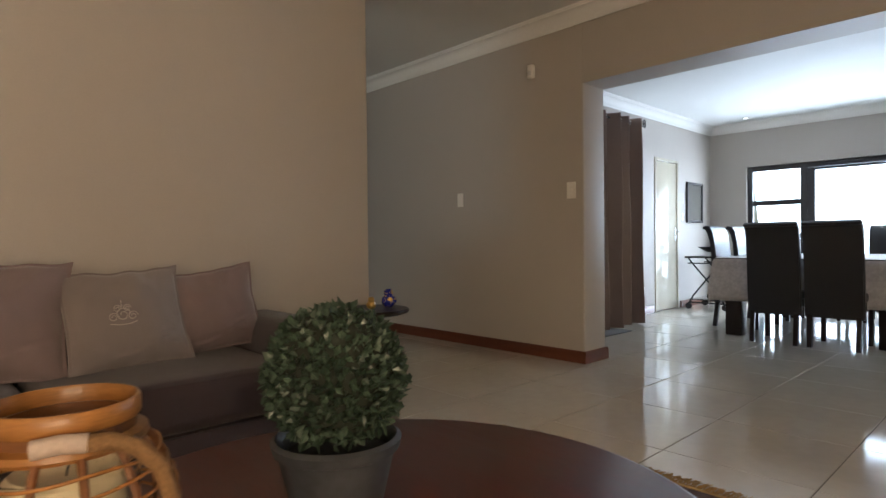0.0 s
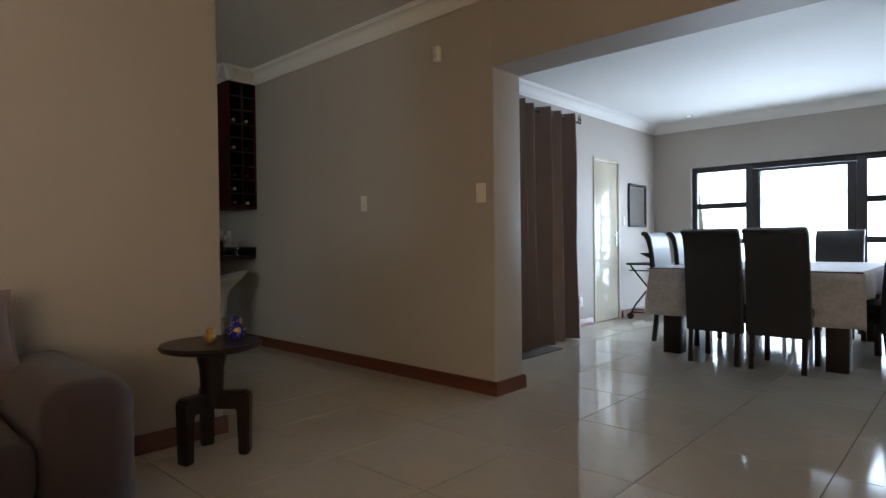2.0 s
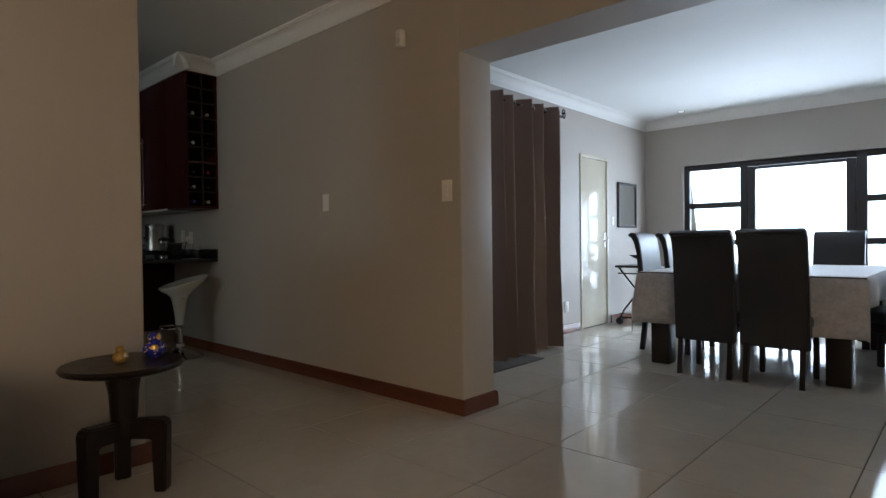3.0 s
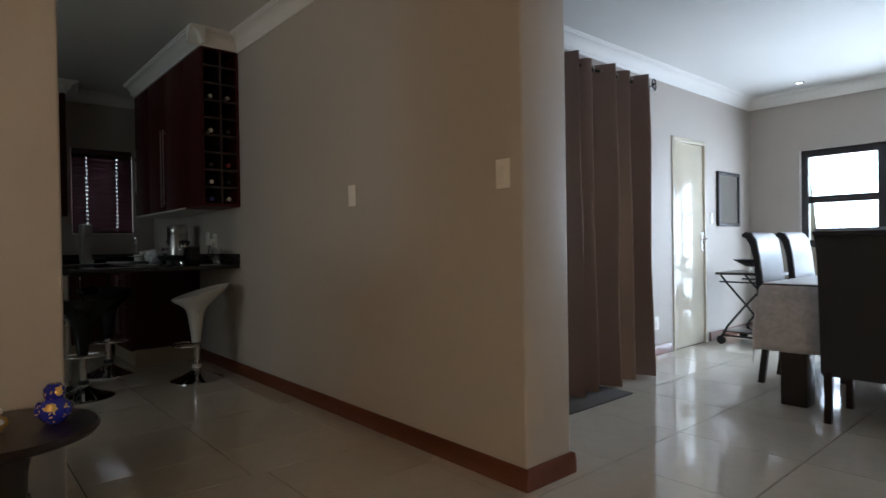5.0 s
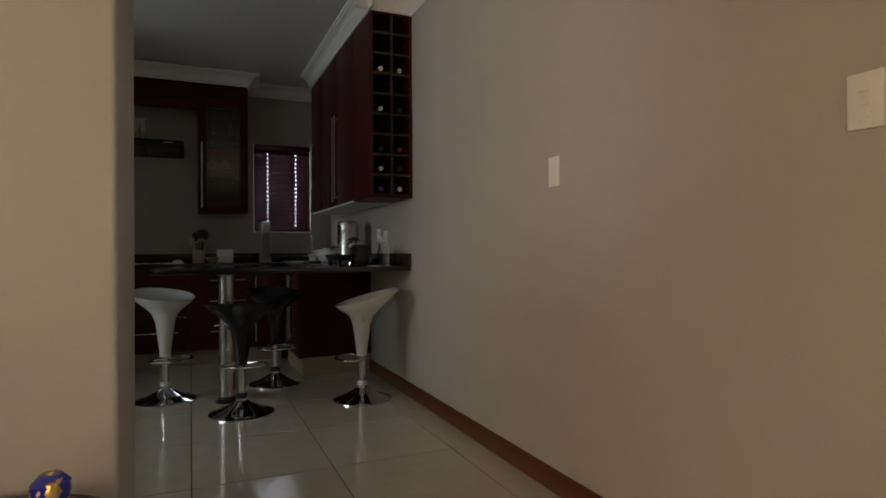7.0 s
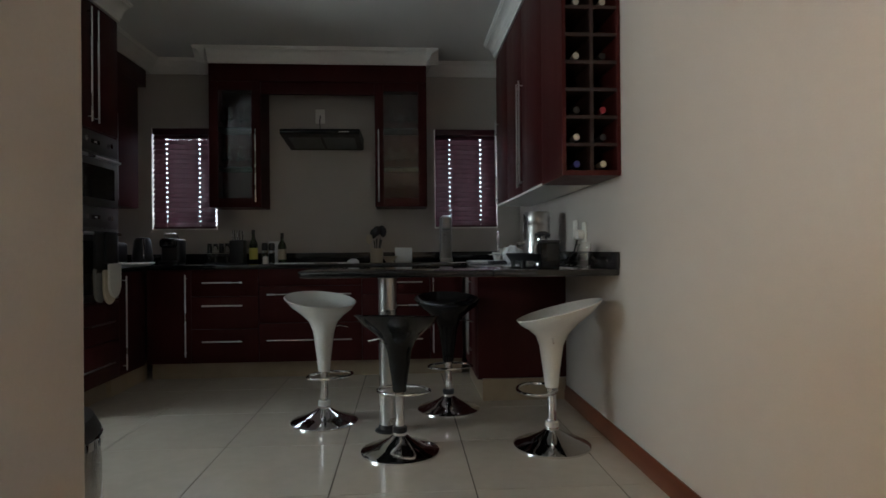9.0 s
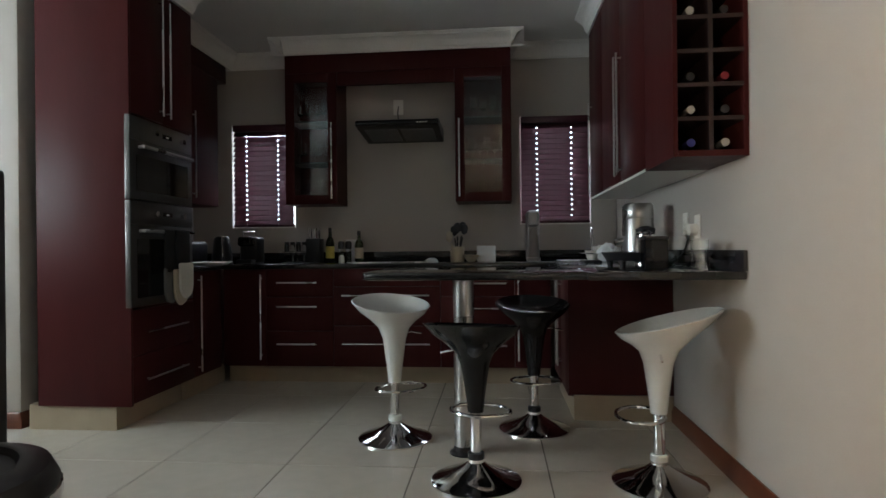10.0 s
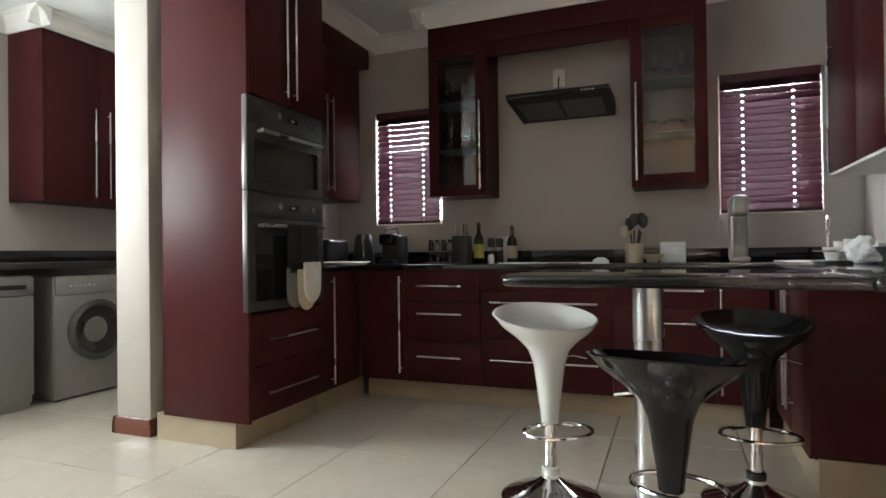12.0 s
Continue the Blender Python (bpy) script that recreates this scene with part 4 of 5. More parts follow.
# ---- living room ----
def cushion(w, h, t, seed=1, n=44):
    """A soft stuffed cushion standing in the local xz plane, with a flat hem."""
    bm = bmesh.new()
    sides = []
    for s in (1, -1):
        g = []
        for i in range(n + 1):
            row = []
            for j in range(n + 1):
                u, v = 2 * i / n - 1, 2 * j / n - 1
                cu_, cv_ = min(1, abs(u) / 0.95), min(1, abs(v) / 0.95)
                core = max(0.0, (1 - cu_ ** 2.4) * (1 - cv_ ** 2.4)) ** 0.6
                pinch = 1 + 0.03 * (u * u * v * v) - 0.05 * (1 - u * u) * v * v - 0.05 * (1 - v * v) * u * u
                fold = 0.0
                for fx, fz, fa, fr in ((0.62, -0.45, 0.35, 0.30), (0.70, -0.62, -0.1, 0.22), (-0.66, -0.55, -0.5, 0.26), (0.5, 0.7, 1.1, 0.2), (-0.1, -0.72, 0.15, 0.3)):
                    du, dv = u - fx + 0.05 * math.sin(seed * 3 + fx * 9), v - fz + 0.06 * math.sin(seed * 5 + fz * 7)
                    al, ac = du * math.cos(fa) + dv * math.sin(fa), -du * math.sin(fa) + dv * math.cos(fa)
                    fold += math.exp(-(al / fr) ** 2) * (math.exp(-(ac / 0.05) ** 2) - 0.8 * math.exp(-((ac - 0.09) / 0.05) ** 2))
                wr = 0.16 * fold + noise.noise(Vector((u * 1.8 + seed * 7, v * 1.8, s * 0.3))) * 0.35 + noise.noise(Vector((u * 5 + seed, v * 3.0 + seed, s))) * 0.10
                y = s * (0.004 + t / 2 * core * (1 + wr * 0.7)) + 0.012 * noise.noise(Vector((u * 2, v * 2, seed * 3.0)))
                row.append(bm.verts.new((u * w / 2 * pinch, y, h / 2 + v * h / 2 * pinch + 0.01 * noise.noise(Vector((u * 3, seed, 0))))))
            g.append(row)
        for i in range(n):
            for j in range(n):
                bm.faces.new((g[i][j], g[i + 1][j], g[i + 1][j + 1], g[i][j + 1]))
        sides.append(g)
    a, b = sides
    rim = [(i, 0) for i in range(n)] + [(n, j) for j in range(n)] + [(i, n) for i in range(n, 0, -1)] + [(0, j) for j in range(n, 0, -1)]
    for k in range(len(rim)):
        p, q = rim[k], rim[(k + 1) % len(rim)]
        bm.faces.new((a[p[0]][p[1]], a[q[0]][q[1]], b[q[0]][q[1]], b[p[0]][p[1]]))
    bmesh.ops.recalc_face_normals(bm, faces=bm.faces[:])
    return bm


SX0, SX1, SA, SB = -2.71, -1.80, 1.41, -1.0
sofa = thing("sofa", HERE, "brown-grey upholstered sofa with rounded arms against the beige wall", "sofa")
part("base", box((SX0 + 0.02, SB + 0.02, 0.07), (SX1 - 0.02, SA - 0.02, 0.24), 0.03, 3), SOFA, sofa)
for y0, y1 in ((SA - 0.27, SA), (SB, SB + 0.27)):
    a = box((SX0 + 0.06, y0, 0.06), (SX1 + 0.03, y1, 0.585), 0.085, 5)
    for v in a.verts:
        if v.co.z > 0.4:
            v.co.z -= 0.012 * noise.noise(v.co * 4)
    part("arm", a, SOFA, sofa)
part("back", box((SX0, SB + 0.05, 0.1), (SX0 + 0.26, SA - 0.3, 0.79), 0.09, 5), SOFA, sofa)
y = SB + 0.275
for k in range(2):
    y1 = y + (SA - SB - 0.55) / 2
    s = box((SX0 + 0.24, y + 0.004, 0.245), (SX1 + 0.02, y1 - 0.004, 0.43), 0.05, 4)
    bmesh.ops.subdivide_edges(s, edges=[e for e in s.edges if e.calc_length() > 0.2], cuts=6, use_grid_fill=True)
    for v in s.verts:
        if v.co.z > 0.4:
            v.co.z += 0.018 * (1 - ((v.co.y - (y + y1) / 2) / 0.5) ** 2) + 0.008 * noise.noise(v.co * 5)
    part("seat_cushion", s, SOFA, sofa)
    y = y1
part("front_rail", box((SX1 - 0.012, SB + 0.28, 0.08), (SX1 + 0.012, SA - 0.28, 0.24), 0.01, 2), SOFA, sofa)
for x in (SX0 + 0.1, SX1 - 0.08):
    for yy in (SB + 0.1, SA - 0.1):
        part("foot", lathe([(0, 0), (0.024, 0), (0.032, 0.07), (0, 0.07)], 12, at=(x, yy, 0)), DKWOOD, sofa)
# back cushions, then the scatter cushions
for k, yy in enumerate((-0.39, 0.45)):
    solid("back_cushion", cushion(0.82, 0.37, 0.18, seed=11 + k), SOFA, pose(SX0 + 0.35, yy, 0.43, -12, 0, 90), "soft brown-grey back cushion of the sofa", "cushion", "sofa back cushions")
c1 = thing("scatter_cushion", pose(-2.26, 0.085, 0.435, -16, 3, 80), "crumpled mauve-grey scatter cushion leaning on the sofa back", "cushion", "scatter cushions")
part("cover", cushion(0.52, 0.47, 0.2, seed=2), PILLOW, c1)
c2 = thing("scatter_cushion", pose(-2.20, 0.585, 0.435, -20, -2, 95), "grey scatter cushion with a pale embroidered monogram", "cushion", "scatter cushions")
part("cover", cushion(0.48, 0.43, 0.19, seed=5), PILLOW2, c2)
em = bmesh.new()
for cx_, cz_, rr_, sp_ in ((0.0, 0.23, 0.030, 1), (-0.036, 0.222, 0.020, -1), (0.036, 0.222, 0.020, 1), (-0.018, 0.256, 0.016, -1), (0.018, 0.256, 0.016, 1)):
    tube([(cx_ - 0.05 + rr_ * (1 - t / 26) * math.cos(sp_ * t * 0.5), -0.107, cz_ - 0.02 + rr_ * (1 - t / 26) * math.sin(t * 0.5)) for t in range(20)], 0.0017, 4, em)
tube([(-0.1, -0.103, 0.178), (-0.07, -0.106, 0.17), (-0.03, -0.106, 0.17), (0.0, -0.106, 0.178)], 0.0017, 4, em)
tube([(-0.05, -0.107, 0.242), (-0.05, -0.105, 0.272)], 0.0017, 4, em)
part("embroidery", em, THREAD, c2, "pale thread monogram")
c3 = thing("scatter_cushion", pose(-2.33, 0.96, 0.435, -14, -6, 90), "mauve-grey scatter cushion in the sofa corner", "cushion", "scatter cushions")
part("cover", cushion(0.52, 0.40, 0.17, seed=9), PILLOW, c3)

# side table with two porcelain birds
st = thing("side_table", pose(-2.47, 1.98, 0, 0, 0, 20), "small dark carved wooden side table on three bent legs", "table")
part("tabletop", lathe([(0, 0.50), (0.19, 0.505), (0.228, 0.518), (0.236, 0.53), (0.228, 0.542), (0, 0.545)], 44), DKWOOD, st)
part("column", lathe([(0.048, 0.24), (0.052, 0.30), (0.058, 0.42), (0.075, 0.503)], 20), DKWOOD, st)
for k in range(3):
    a = radians(120 * k + 25)
    ca, sa = math.cos(a), math.sin(a)
    L = [(0.0, 0.225), (0.03, 0.30), (0.165, 0.305), (0.185, 0.285), (0.178, 0.0), (0.13, 0.0), (0.122, 0.222)]
    g = prism(L, lambda u, v, e: (u * ca - (0.032 - 0.064 * e) * sa, u * sa + (0.032 - 0.064 * e) * ca, v))
    bmesh.ops.bevel(g, geom=g.edges[:], offset=0.006, segments=2, affect="EDGES")
    part("leg", g, DKWOOD, st)


def bird(m, mt, mt2, label, s):
    t = thing("bird_figurine", m, label, "figurine")
    part("body", lathe([(0, 0), (0.03 * s, 0.0), (0.048 * s, 0.02 * s), (0.056 * s, 0.045 * s), (0.05 * s, 0.07 * s), (0.033 * s, 0.086 * s), (0.03 * s, 0.09 * s), (0.036 * s, 0.105 * s), (0.035 * s, 0.125 * s), (0.02 * s, 0.142 * s), (0, 0.145 * s)], 24, sx=1.1), mt, t)
    for sg in (1, -1):
        part("wing", lathe([(0, -0.03 * s), (0.018 * s, -0.022 * s), (0.024 * s, 0.0), (0.014 * s, 0.022 * s), (0, 0.03 * s)], 14, None, (0.012 * s, sg * 0.047 * s, 0.052 * s), 1.4, 0.6), mt, t)
    part("face", lathe([(0, -0.022 * s), (0.018 * s, -0.012 * s), (0.021 * s, 0), (0.015 * s, 0.015 * s), (0, 0.02 * s)], 16, None, (0.022 * s, 0.012 * s, 0.115 * s), 0.75), mt2, t, "gold painted face")
    part("breast", lathe([(0, -0.02 * s), (0.02 * s, -0.012 * s), (0.024 * s, 0), (0.014 * s, 0.016 * s), (0, 0.02 * s)], 16, None, (0.047 * s, 0, 0.06 * s), 0.6), mt2, t, "gold painted breast")


bird(pose(-2.45, 2.1, 0.545, 0, 0, -20), BLUE, GOLD, "cobalt blue porcelain owl with gold painting on the side table", 0.78)
bird(pose(-2.44, 1.96, 0.545, 0, 0, 30), GOLD, WHTPLAST, "small gold porcelain bird on the side table", 0.5)

# coffee table, plant and lantern
CT = Vector((-0.4, 0.47, 0))
ct = thing("coffee_table", pose(CT.x, CT.y, 0), "round polished mahogany coffee table", "table")
part("tabletop", lathe([(0, 0.41), (0.55, 0.415), (0.60, 0.428), (0.61, 0.44), (0.60, 0.455), (0.585, 0.46), (0, 0.46)], 72), TABLEWD, ct)
part("apron", lathe([(0.46, 0.34), (0.47, 0.34), (0.47, 0.414), (0.46, 0.414)], 48), TABLEWD, ct)
for k in range(4):
    a = radians(45 + 90 * k)
    part("leg", lathe([(0, 0.012), (0.022, 0.012), (0.028, 0.1), (0.036, 0.3), (0.036, 0.414), (0, 0.414)], 16, None, (0.43 * math.cos(a), 0.43 * math.sin(a), 0)), TABLEWD, ct)

pl = thing("potted_topiary", pose(-0.447, 0.415, 0.46), "artificial boxwood ball in a grey zinc pot on the coffee table", "plant")
part("pot", lathe([(0, 0), (0.066, 0), (0.072, 0.01), (0.100, 0.13), (0.108, 0.134), (0.112, 0.15), (0.104, 0.156), (0.098, 0.15), (0.09, 0.125), (0, 0.122)], 40), POT, pl)
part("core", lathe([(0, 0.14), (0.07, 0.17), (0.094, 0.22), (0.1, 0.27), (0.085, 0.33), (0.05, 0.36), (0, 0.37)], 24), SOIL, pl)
rng = random.Random(4)
vs, fs = [], []
for i in range(2900):
    z = 1 - 2 * (i + 0.5) / 2900
    a = i * 2.399963
    if z < -0.86:
        continue
    d = Vector((math.sqrt(1 - z * z) * math.cos(a), math.sqrt(1 - z * z) * math.sin(a), z))
    d = (d + Vector((rng.uniform(-0.12, 0.12), rng.uniform(-0.12, 0.12), rng.uniform(-0.12, 0.12)))).normalized()
    p = Vector((0, 0, 0.257)) + d * (0.108 + rng.uniform(-0.014, 0.011))
    out = (d + Vector((rng.uniform(-0.9, 0.9), rng.uniform(-0.9, 0.9), rng.uniform(-0.5, 1.0)))).normalized()
    sidev = out.cross(d + Vector((rng.uniform(-0.3, 0.3), 0.1, 0))).normalized()
    up = sidev.cross(out)
    ln, wd = rng.uniform(0.012, 0.021), rng.uniform(0.005, 0.0085)
    k = len(vs)
    vs += [p, p + out * ln * 0.5 + sidev * wd + up * 0.002, p + out * ln - up * 0.001, p + out * ln * 0.5 - sidev * wd + up * 0.002, p + out * ln * 0.5 - up * 0.001]
    fs += [(k, k + 1, k + 4), (k + 1, k + 2, k + 4), (k + 2, k + 3, k + 4), (k + 3, k, k + 4)]
me = bpy.data.meshes.new("leaves")
me.from_pydata([tuple(v) for v in vs], [], fs)
me.materials.append(LEAF)
lv = new("leaves", me)
lv.parent = pl
tagged(lv, "dense small green leaves", kind="stuff")

lt = thing("candle_lantern", pose(-0.384, 0.005, 0.46, 0, 0, 46), "honey-coloured bamboo candle lantern with a rope handle", "lantern")
prof = [(0.075, 0.0), (0.098, 0.05), (0.113, 0.11), (0.116, 0.17), (0.107, 0.215), (0.093, 0.245), (0.083, 0.26)]
part("top_ring", lathe([(0.0725, 0.285), (0.077, 0.284), (0.0795, 0.288), (0.0795, 0.304), (0.077, 0.308), (0.0745, 0.308), (0.0725, 0.304), (0.0725, 0.285)], 56), BAMBOO, lt)
# neck recess shade is put in as a darker bamboo; uprights take it too
part("neck", lathe([(0.068, 0.262), (0.074, 0.262), (0.074, 0.287), (0.068, 0.287), (0.068, 0.262)], 48), BAMBOODK, lt, "bamboo neck darkened for recess shade")
part("shoulder_ring", lathe([(0.073, 0.258), (0.084, 0.257), (0.088, 0.262), (0.086, 0.269), (0.072, 0.272), (0.073, 0.258)], 48), BAMBOO, lt)
part("bottom_ring", lathe([(0, 0), (0.08, 0), (0.083, 0.02), (0.075, 0.03), (0, 0.03)], 40), BAMBOO, lt)
for k in range(13):
    a = 2 * math.pi * (k + 0.3) / 13
    part("upright", tube([(r * math.cos(a), r * math.sin(a), z) for r, z in prof], 0.0048, 6), BAMBOODK, lt)
for k in range(13):
    z = 0.045 + 0.0165 * k
    i = next(n for n in range(len(prof) - 1) if prof[n + 1][1] > z)
    f = (z - prof[i][1]) / (prof[i + 1][1] - prof[i][1])
    r = prof[i][0] + (prof[i + 1][0] - prof[i][0]) * f + 0.006
    part("hoop", tube([(r * math.cos(t * math.pi / 24), r * math.sin(t * math.pi / 24), z + 0.003 * math.sin(t * 0.5 + k * 2)) for t in range(48)], 0.0021, 6, closed=True), BAMBOO, lt)
part("glass_cup", lathe([(0, 0.031), (0.074, 0.031), (0.078, 0.235), (0.0755, 0.235), (0.0715, 0.036), (0, 0.036)], 32), GLASS, lt).visible_shadow = False
part("candle", lathe([(0, 0.037), (0.062, 0.037), (0.062, 0.222), (0.055, 0.228), (0.045, 0.22), (0, 0.218)], 28), WAX, lt)
part("wick", tube([(0, 0, 0.216), (0.001, 0.001, 0.226), (0.004, 0.001, 0.234)], 0.0012, 5), BLKPLAST, lt)
hp = [(0.06, -0.066, 0.277), (0.085, -0.058, 0.279), (0.107, -0.045, 0.268), (0.126, -0.03, 0.24), (0.137, -0.02, 0.19), (0.139, -0.015, 0.12), (0.135, -0.01, 0.05)]
part("rope_handle", tube(hp, 0.0095, 12), ROPE, lt)
vs, fs = [], []
for k in range(1500):
    q = rng.uniform(0, len(hp) - 1.001)
    c = Vector(hp[int(q)]).lerp(Vector(hp[int(q) + 1]), q % 1)
    d = Vector((rng.gauss(0, 1), rng.gauss(0, 1), rng.gauss(0, 1))).normalized()
    s = d.cross(Vector((0.3, 0.5, 0.8))).normalized() * 0.0005
    p = c + d * 0.0085
    e = p + d * rng.uniform(0.003, 0.009) + Vector((rng.uniform(-0.006, 0.006), rng.uniform(-0.006, 0.006), rng.uniform(-0.008, 0.004)))
    n0 = len(vs)
    vs += [p - s, p + s, e]
    fs.append((n0, n0 + 1, n0 + 2))
me = bpy.data.meshes.new("rope_fuzz")
me.from_pydata([tuple(v) for v in vs], [], fs)
me.materials.append(ROPE)
fb = new("rope_fuzz", me)
fb.parent = lt
tagged(fb, "frayed jute fibres", kind="stuff")
part("rope_sleeve", tube([(0.022, -0.086, 0.278), (0.046, -0.076, 0.281), (0.068, -0.066, 0.279)], 0.0105, 12), SLEEVE, lt, "pale leather sleeve")

# rug
rg = thing("rug", HERE, "patterned brown and dark blue rug with a golden fringe", "rug")
RX, RY, RXE, RYS = -1.53, 2.03, 1.3, -1.6
part("field", box((RX + 0.10, RYS + 0.1, 0.002), (RXE - 0.1, RY - 0.1, 0.012)), RUG, rg)
b = bmesh.new()
bx(b, (RX, RYS, 0.002), (RX + 0.10, RY, 0.0125))
bx(b, (RXE - 0.1, RYS, 0.002), (RXE, RY, 0.0125))
bx(b, (RX + 0.1, RY - 0.1, 0.002), (RXE - 0.1, RY, 0.0125))
bx(b, (RX + 0.1, RYS, 0.002), (RXE - 0.1, RYS + 0.1, 0.0125))
part("border", b, RUGDK, rg)
b = bmesh.new()
bx(b, (RX, RY - 0.018, 0.0121), (RXE, RY - 0.001, 0.0142))
part("end_band", b, FRINGE, rg, "plain tan end band")
vs, fs = [], []
for k in range(900):
    x = RX + (RXE - RX) * k / 900 + rng.uniform(-0.002, 0.002)
    l, dx = rng.uniform(0.06, 0.095), rng.uniform(-0.022, 0.022)
    j = len(vs)
    pts = [(x, RY - 0.004, 0.011), (x + dx * 0.5, RY + l * 0.5, rng.uniform(0.004, 0.016)), (x + dx, RY + l, 0.003)]
    for px, py, pz in pts:
        vs += [(px - 0.0016, py, pz), (px + 0.0016, py, pz), (px, py, pz + 0.003)]
    for q in (0, 3):
        for a in range(3):
            fs.append((j + q + a, j + q + (a + 1) % 3, j + q + 3 + (a + 1) % 3, j + q + 3 + a))
me = bpy.data.meshes.new("fringe")
me.from_pydata(vs, [], fs)
me.materials.append(FRINGE)
fo = new("fringe", me)
fo.parent = rg
tagged(fo, "knotted golden fringe", kind="stuff")

# ---- dining room ----
cu = thing("curtain", HERE, "taupe eyelet curtain on a black iron rod", "curtain")
CX, CY0, CY1, CT0 = -2.86, 5.0, 6.09, 2.3
bm = bmesh.new()
nu, nv, g = 180, 24, []
for i in range(nu + 1):
    col, u = [], i / nu
    for j in range(nv + 1):
        v = j / nv
        ph = 2 * math.pi * 5.0 * u + 0.4 * math.sin(7 * u) + 0.5 * v * math.sin(5 * u)
        amp = 0.10 * (0.9 + 0.2 * v) * (1 + 0.2 * math.sin(17 * u))
        yy = CY0 + (CY1 - CY0) * u + 0.012 * math.sin(2 * ph) * (0.6 + 0.4 * v) - 0.03 * v * (1 if u > 0.9 else 0) + 0.008 * noise.noise(Vector((u * 8, v * 3, 1)))
        xx = CX + amp * math.sin(ph) + 0.02 * noise.noise(Vector((u * 6, v * 2.5, 0)))
        col.append(bm.verts.new((xx, yy, CT0 - v * (CT0 - 0.012))))
    g.append(col)
for i in range(nu):
    for j in range(nv):
        bm.faces.new((g[i][j], g[i + 1][j], g[i + 1][j + 1], g[i][j + 1]))
bmesh.ops.solidify(bm, geom=bm.faces[:], thickness=0.004)
part("drape", bm, CURTAIN, cu)
part("rod", tube([(CX, 4.8, CT0 - 0.045), (CX, 6.17, CT0 - 0.045)], 0.012, 12), IRON, cu)
for k in range(11):
    y = CY0 + (CY1 - CY0) * (k + 0.5) / 11
    part("eyelet", tube([(CX + 0.024 * math.cos(t * math.pi / 8), y + 0.004 * math.sin(t), CT0 - 0.045 + 0.024 * math.sin(t * math.pi / 8)) for t in range(16)], 0.005, 6, closed=True), CHROME, cu)
sp = [(CX, 6.17 + 0.035 + (0.006 + 0.028 * t / 22) * math.cos(t * 0.42), CT0 - 0.02 + (0.01 + 0.05 * t / 22) * math.sin(t * 0.42)) for t in range(23)]
part("finial", tube([(CX, 6.17, CT0 - 0.045)] + sp[::-1], 0.006, 6), IRON, cu, "scrolled iron finial")
for y in (4.85, 6.11):
    part("bracket", tube([(XD + 0.002, y, CT0 - 0.1), (XD + 0.05, y, CT0 - 0.075), (CX, y, CT0 - 0.06)], 0.007, 6), IRON, cu)
dm = box((-3.02, 4.6, 0.001), (-2.59, 5.39, 0.012), 0.004)
solid("door_mat", dm, MATGREY, HERE, "dark grey woven door mat before the curtain", "mat")

pc = thing("wall_mirror", pose(XD, 8.255, 1.468), "dark framed picture glass beside the door", "picture")
f = bmesh.new()
for a, b in (((-0.262, -0.288), (-0.226, 0.288)), ((0.226, -0.288), (0.262, 0.288)), ((-0.226, -0.288), (0.226, -0.252)), ((-0.226, 0.252), (0.226, 0.288))):
    bx(f, (0.001, a[0], a[1]), (0.03, b[0], b[1]), 0.006)
part("frame", f, FRAMEWD, pc)
part("glazing", box((0.004, -0.227, -0.253), (0.014, 0.227, 0.253)), MIRROR, pc)

# table with its cloth
TXA, TXB, TYA, TYB = -1.92, -0.36, 5.80, 7.75
tb = thing("dining_table", HERE, "large dark wooden dining table on thick square legs", "table")
part("tabletop", box((TXA, TYA, 0.715), (TXB, TYB, 0.757), 0.006), DKWOOD, tb)
for x in (TXA + 0.09, TXB - 0.24):
    for y in (TYA + 0.03, TYB - 0.19):
        part("leg", box((x, y, 0), (x + 0.15, y + 0.15, 0.715), 0.008), DKWOOD, tb)
part("apron", box((TXA + 0.13, TYA + 0.06, 0.62), (TXB - 0.13, TYB - 0.06, 0.714), 0.004), DKWOOD, tb)
bm = bmesh.new()
N, g = 64, []
for i in range(N + 1):
    row = []
    for j in range(N + 1):
        def side(k, a, b, over):
            s = k / N * (b - a + 2 * over) - over
            return s, min(max(s, 0), b - a), max(0, -s, s - (b - a))
        sx_, ux, ox = side(i, TXA, TXB, 0.21)
        sy_, uy, oy = side(j, TYA, TYB, 0.43)
        drop = max(ox, oy) + 0.5 * min(ox, oy)
        flare = 0.012 + 0.035 * min(1, drop / 0.3) * (0.6 + 0.5 * math.sin((ux + uy) * 11 + ox * 3)) if drop > 0 else 0
        x = TXA + ux + (1 if sx_ > ux else -1 if sx_ < ux else 0) * (flare if ox else 0)
        y = TYA + uy + (1 if sy_ > uy else -1 if sy_ < uy else 0) * (flare if oy else 0)
        row.append(bm.verts.new((x, y, 0.761 - drop * 0.97 + (0.002 * noise.noise(Vector((x * 6, y * 6, 0))) if not drop else 0))))
    g.append(row)
for i in range(N):
    for j in range(N):
        bm.faces.new((g[i][j], g[i + 1][j], g[i + 1][j + 1], g[i][j + 1]))
bmesh.ops.recalc_face_normals(bm, faces=bm.faces[:])
tc_ob = solid("tablecloth", bm, CLOTH, HERE, "silver-grey patterned cloth hanging over the dining table", "tablecloth")
sm = tc_ob.modifiers.new("thickness", "SOLIDIFY")
sm.thickness, sm.offset = 0.002, -1


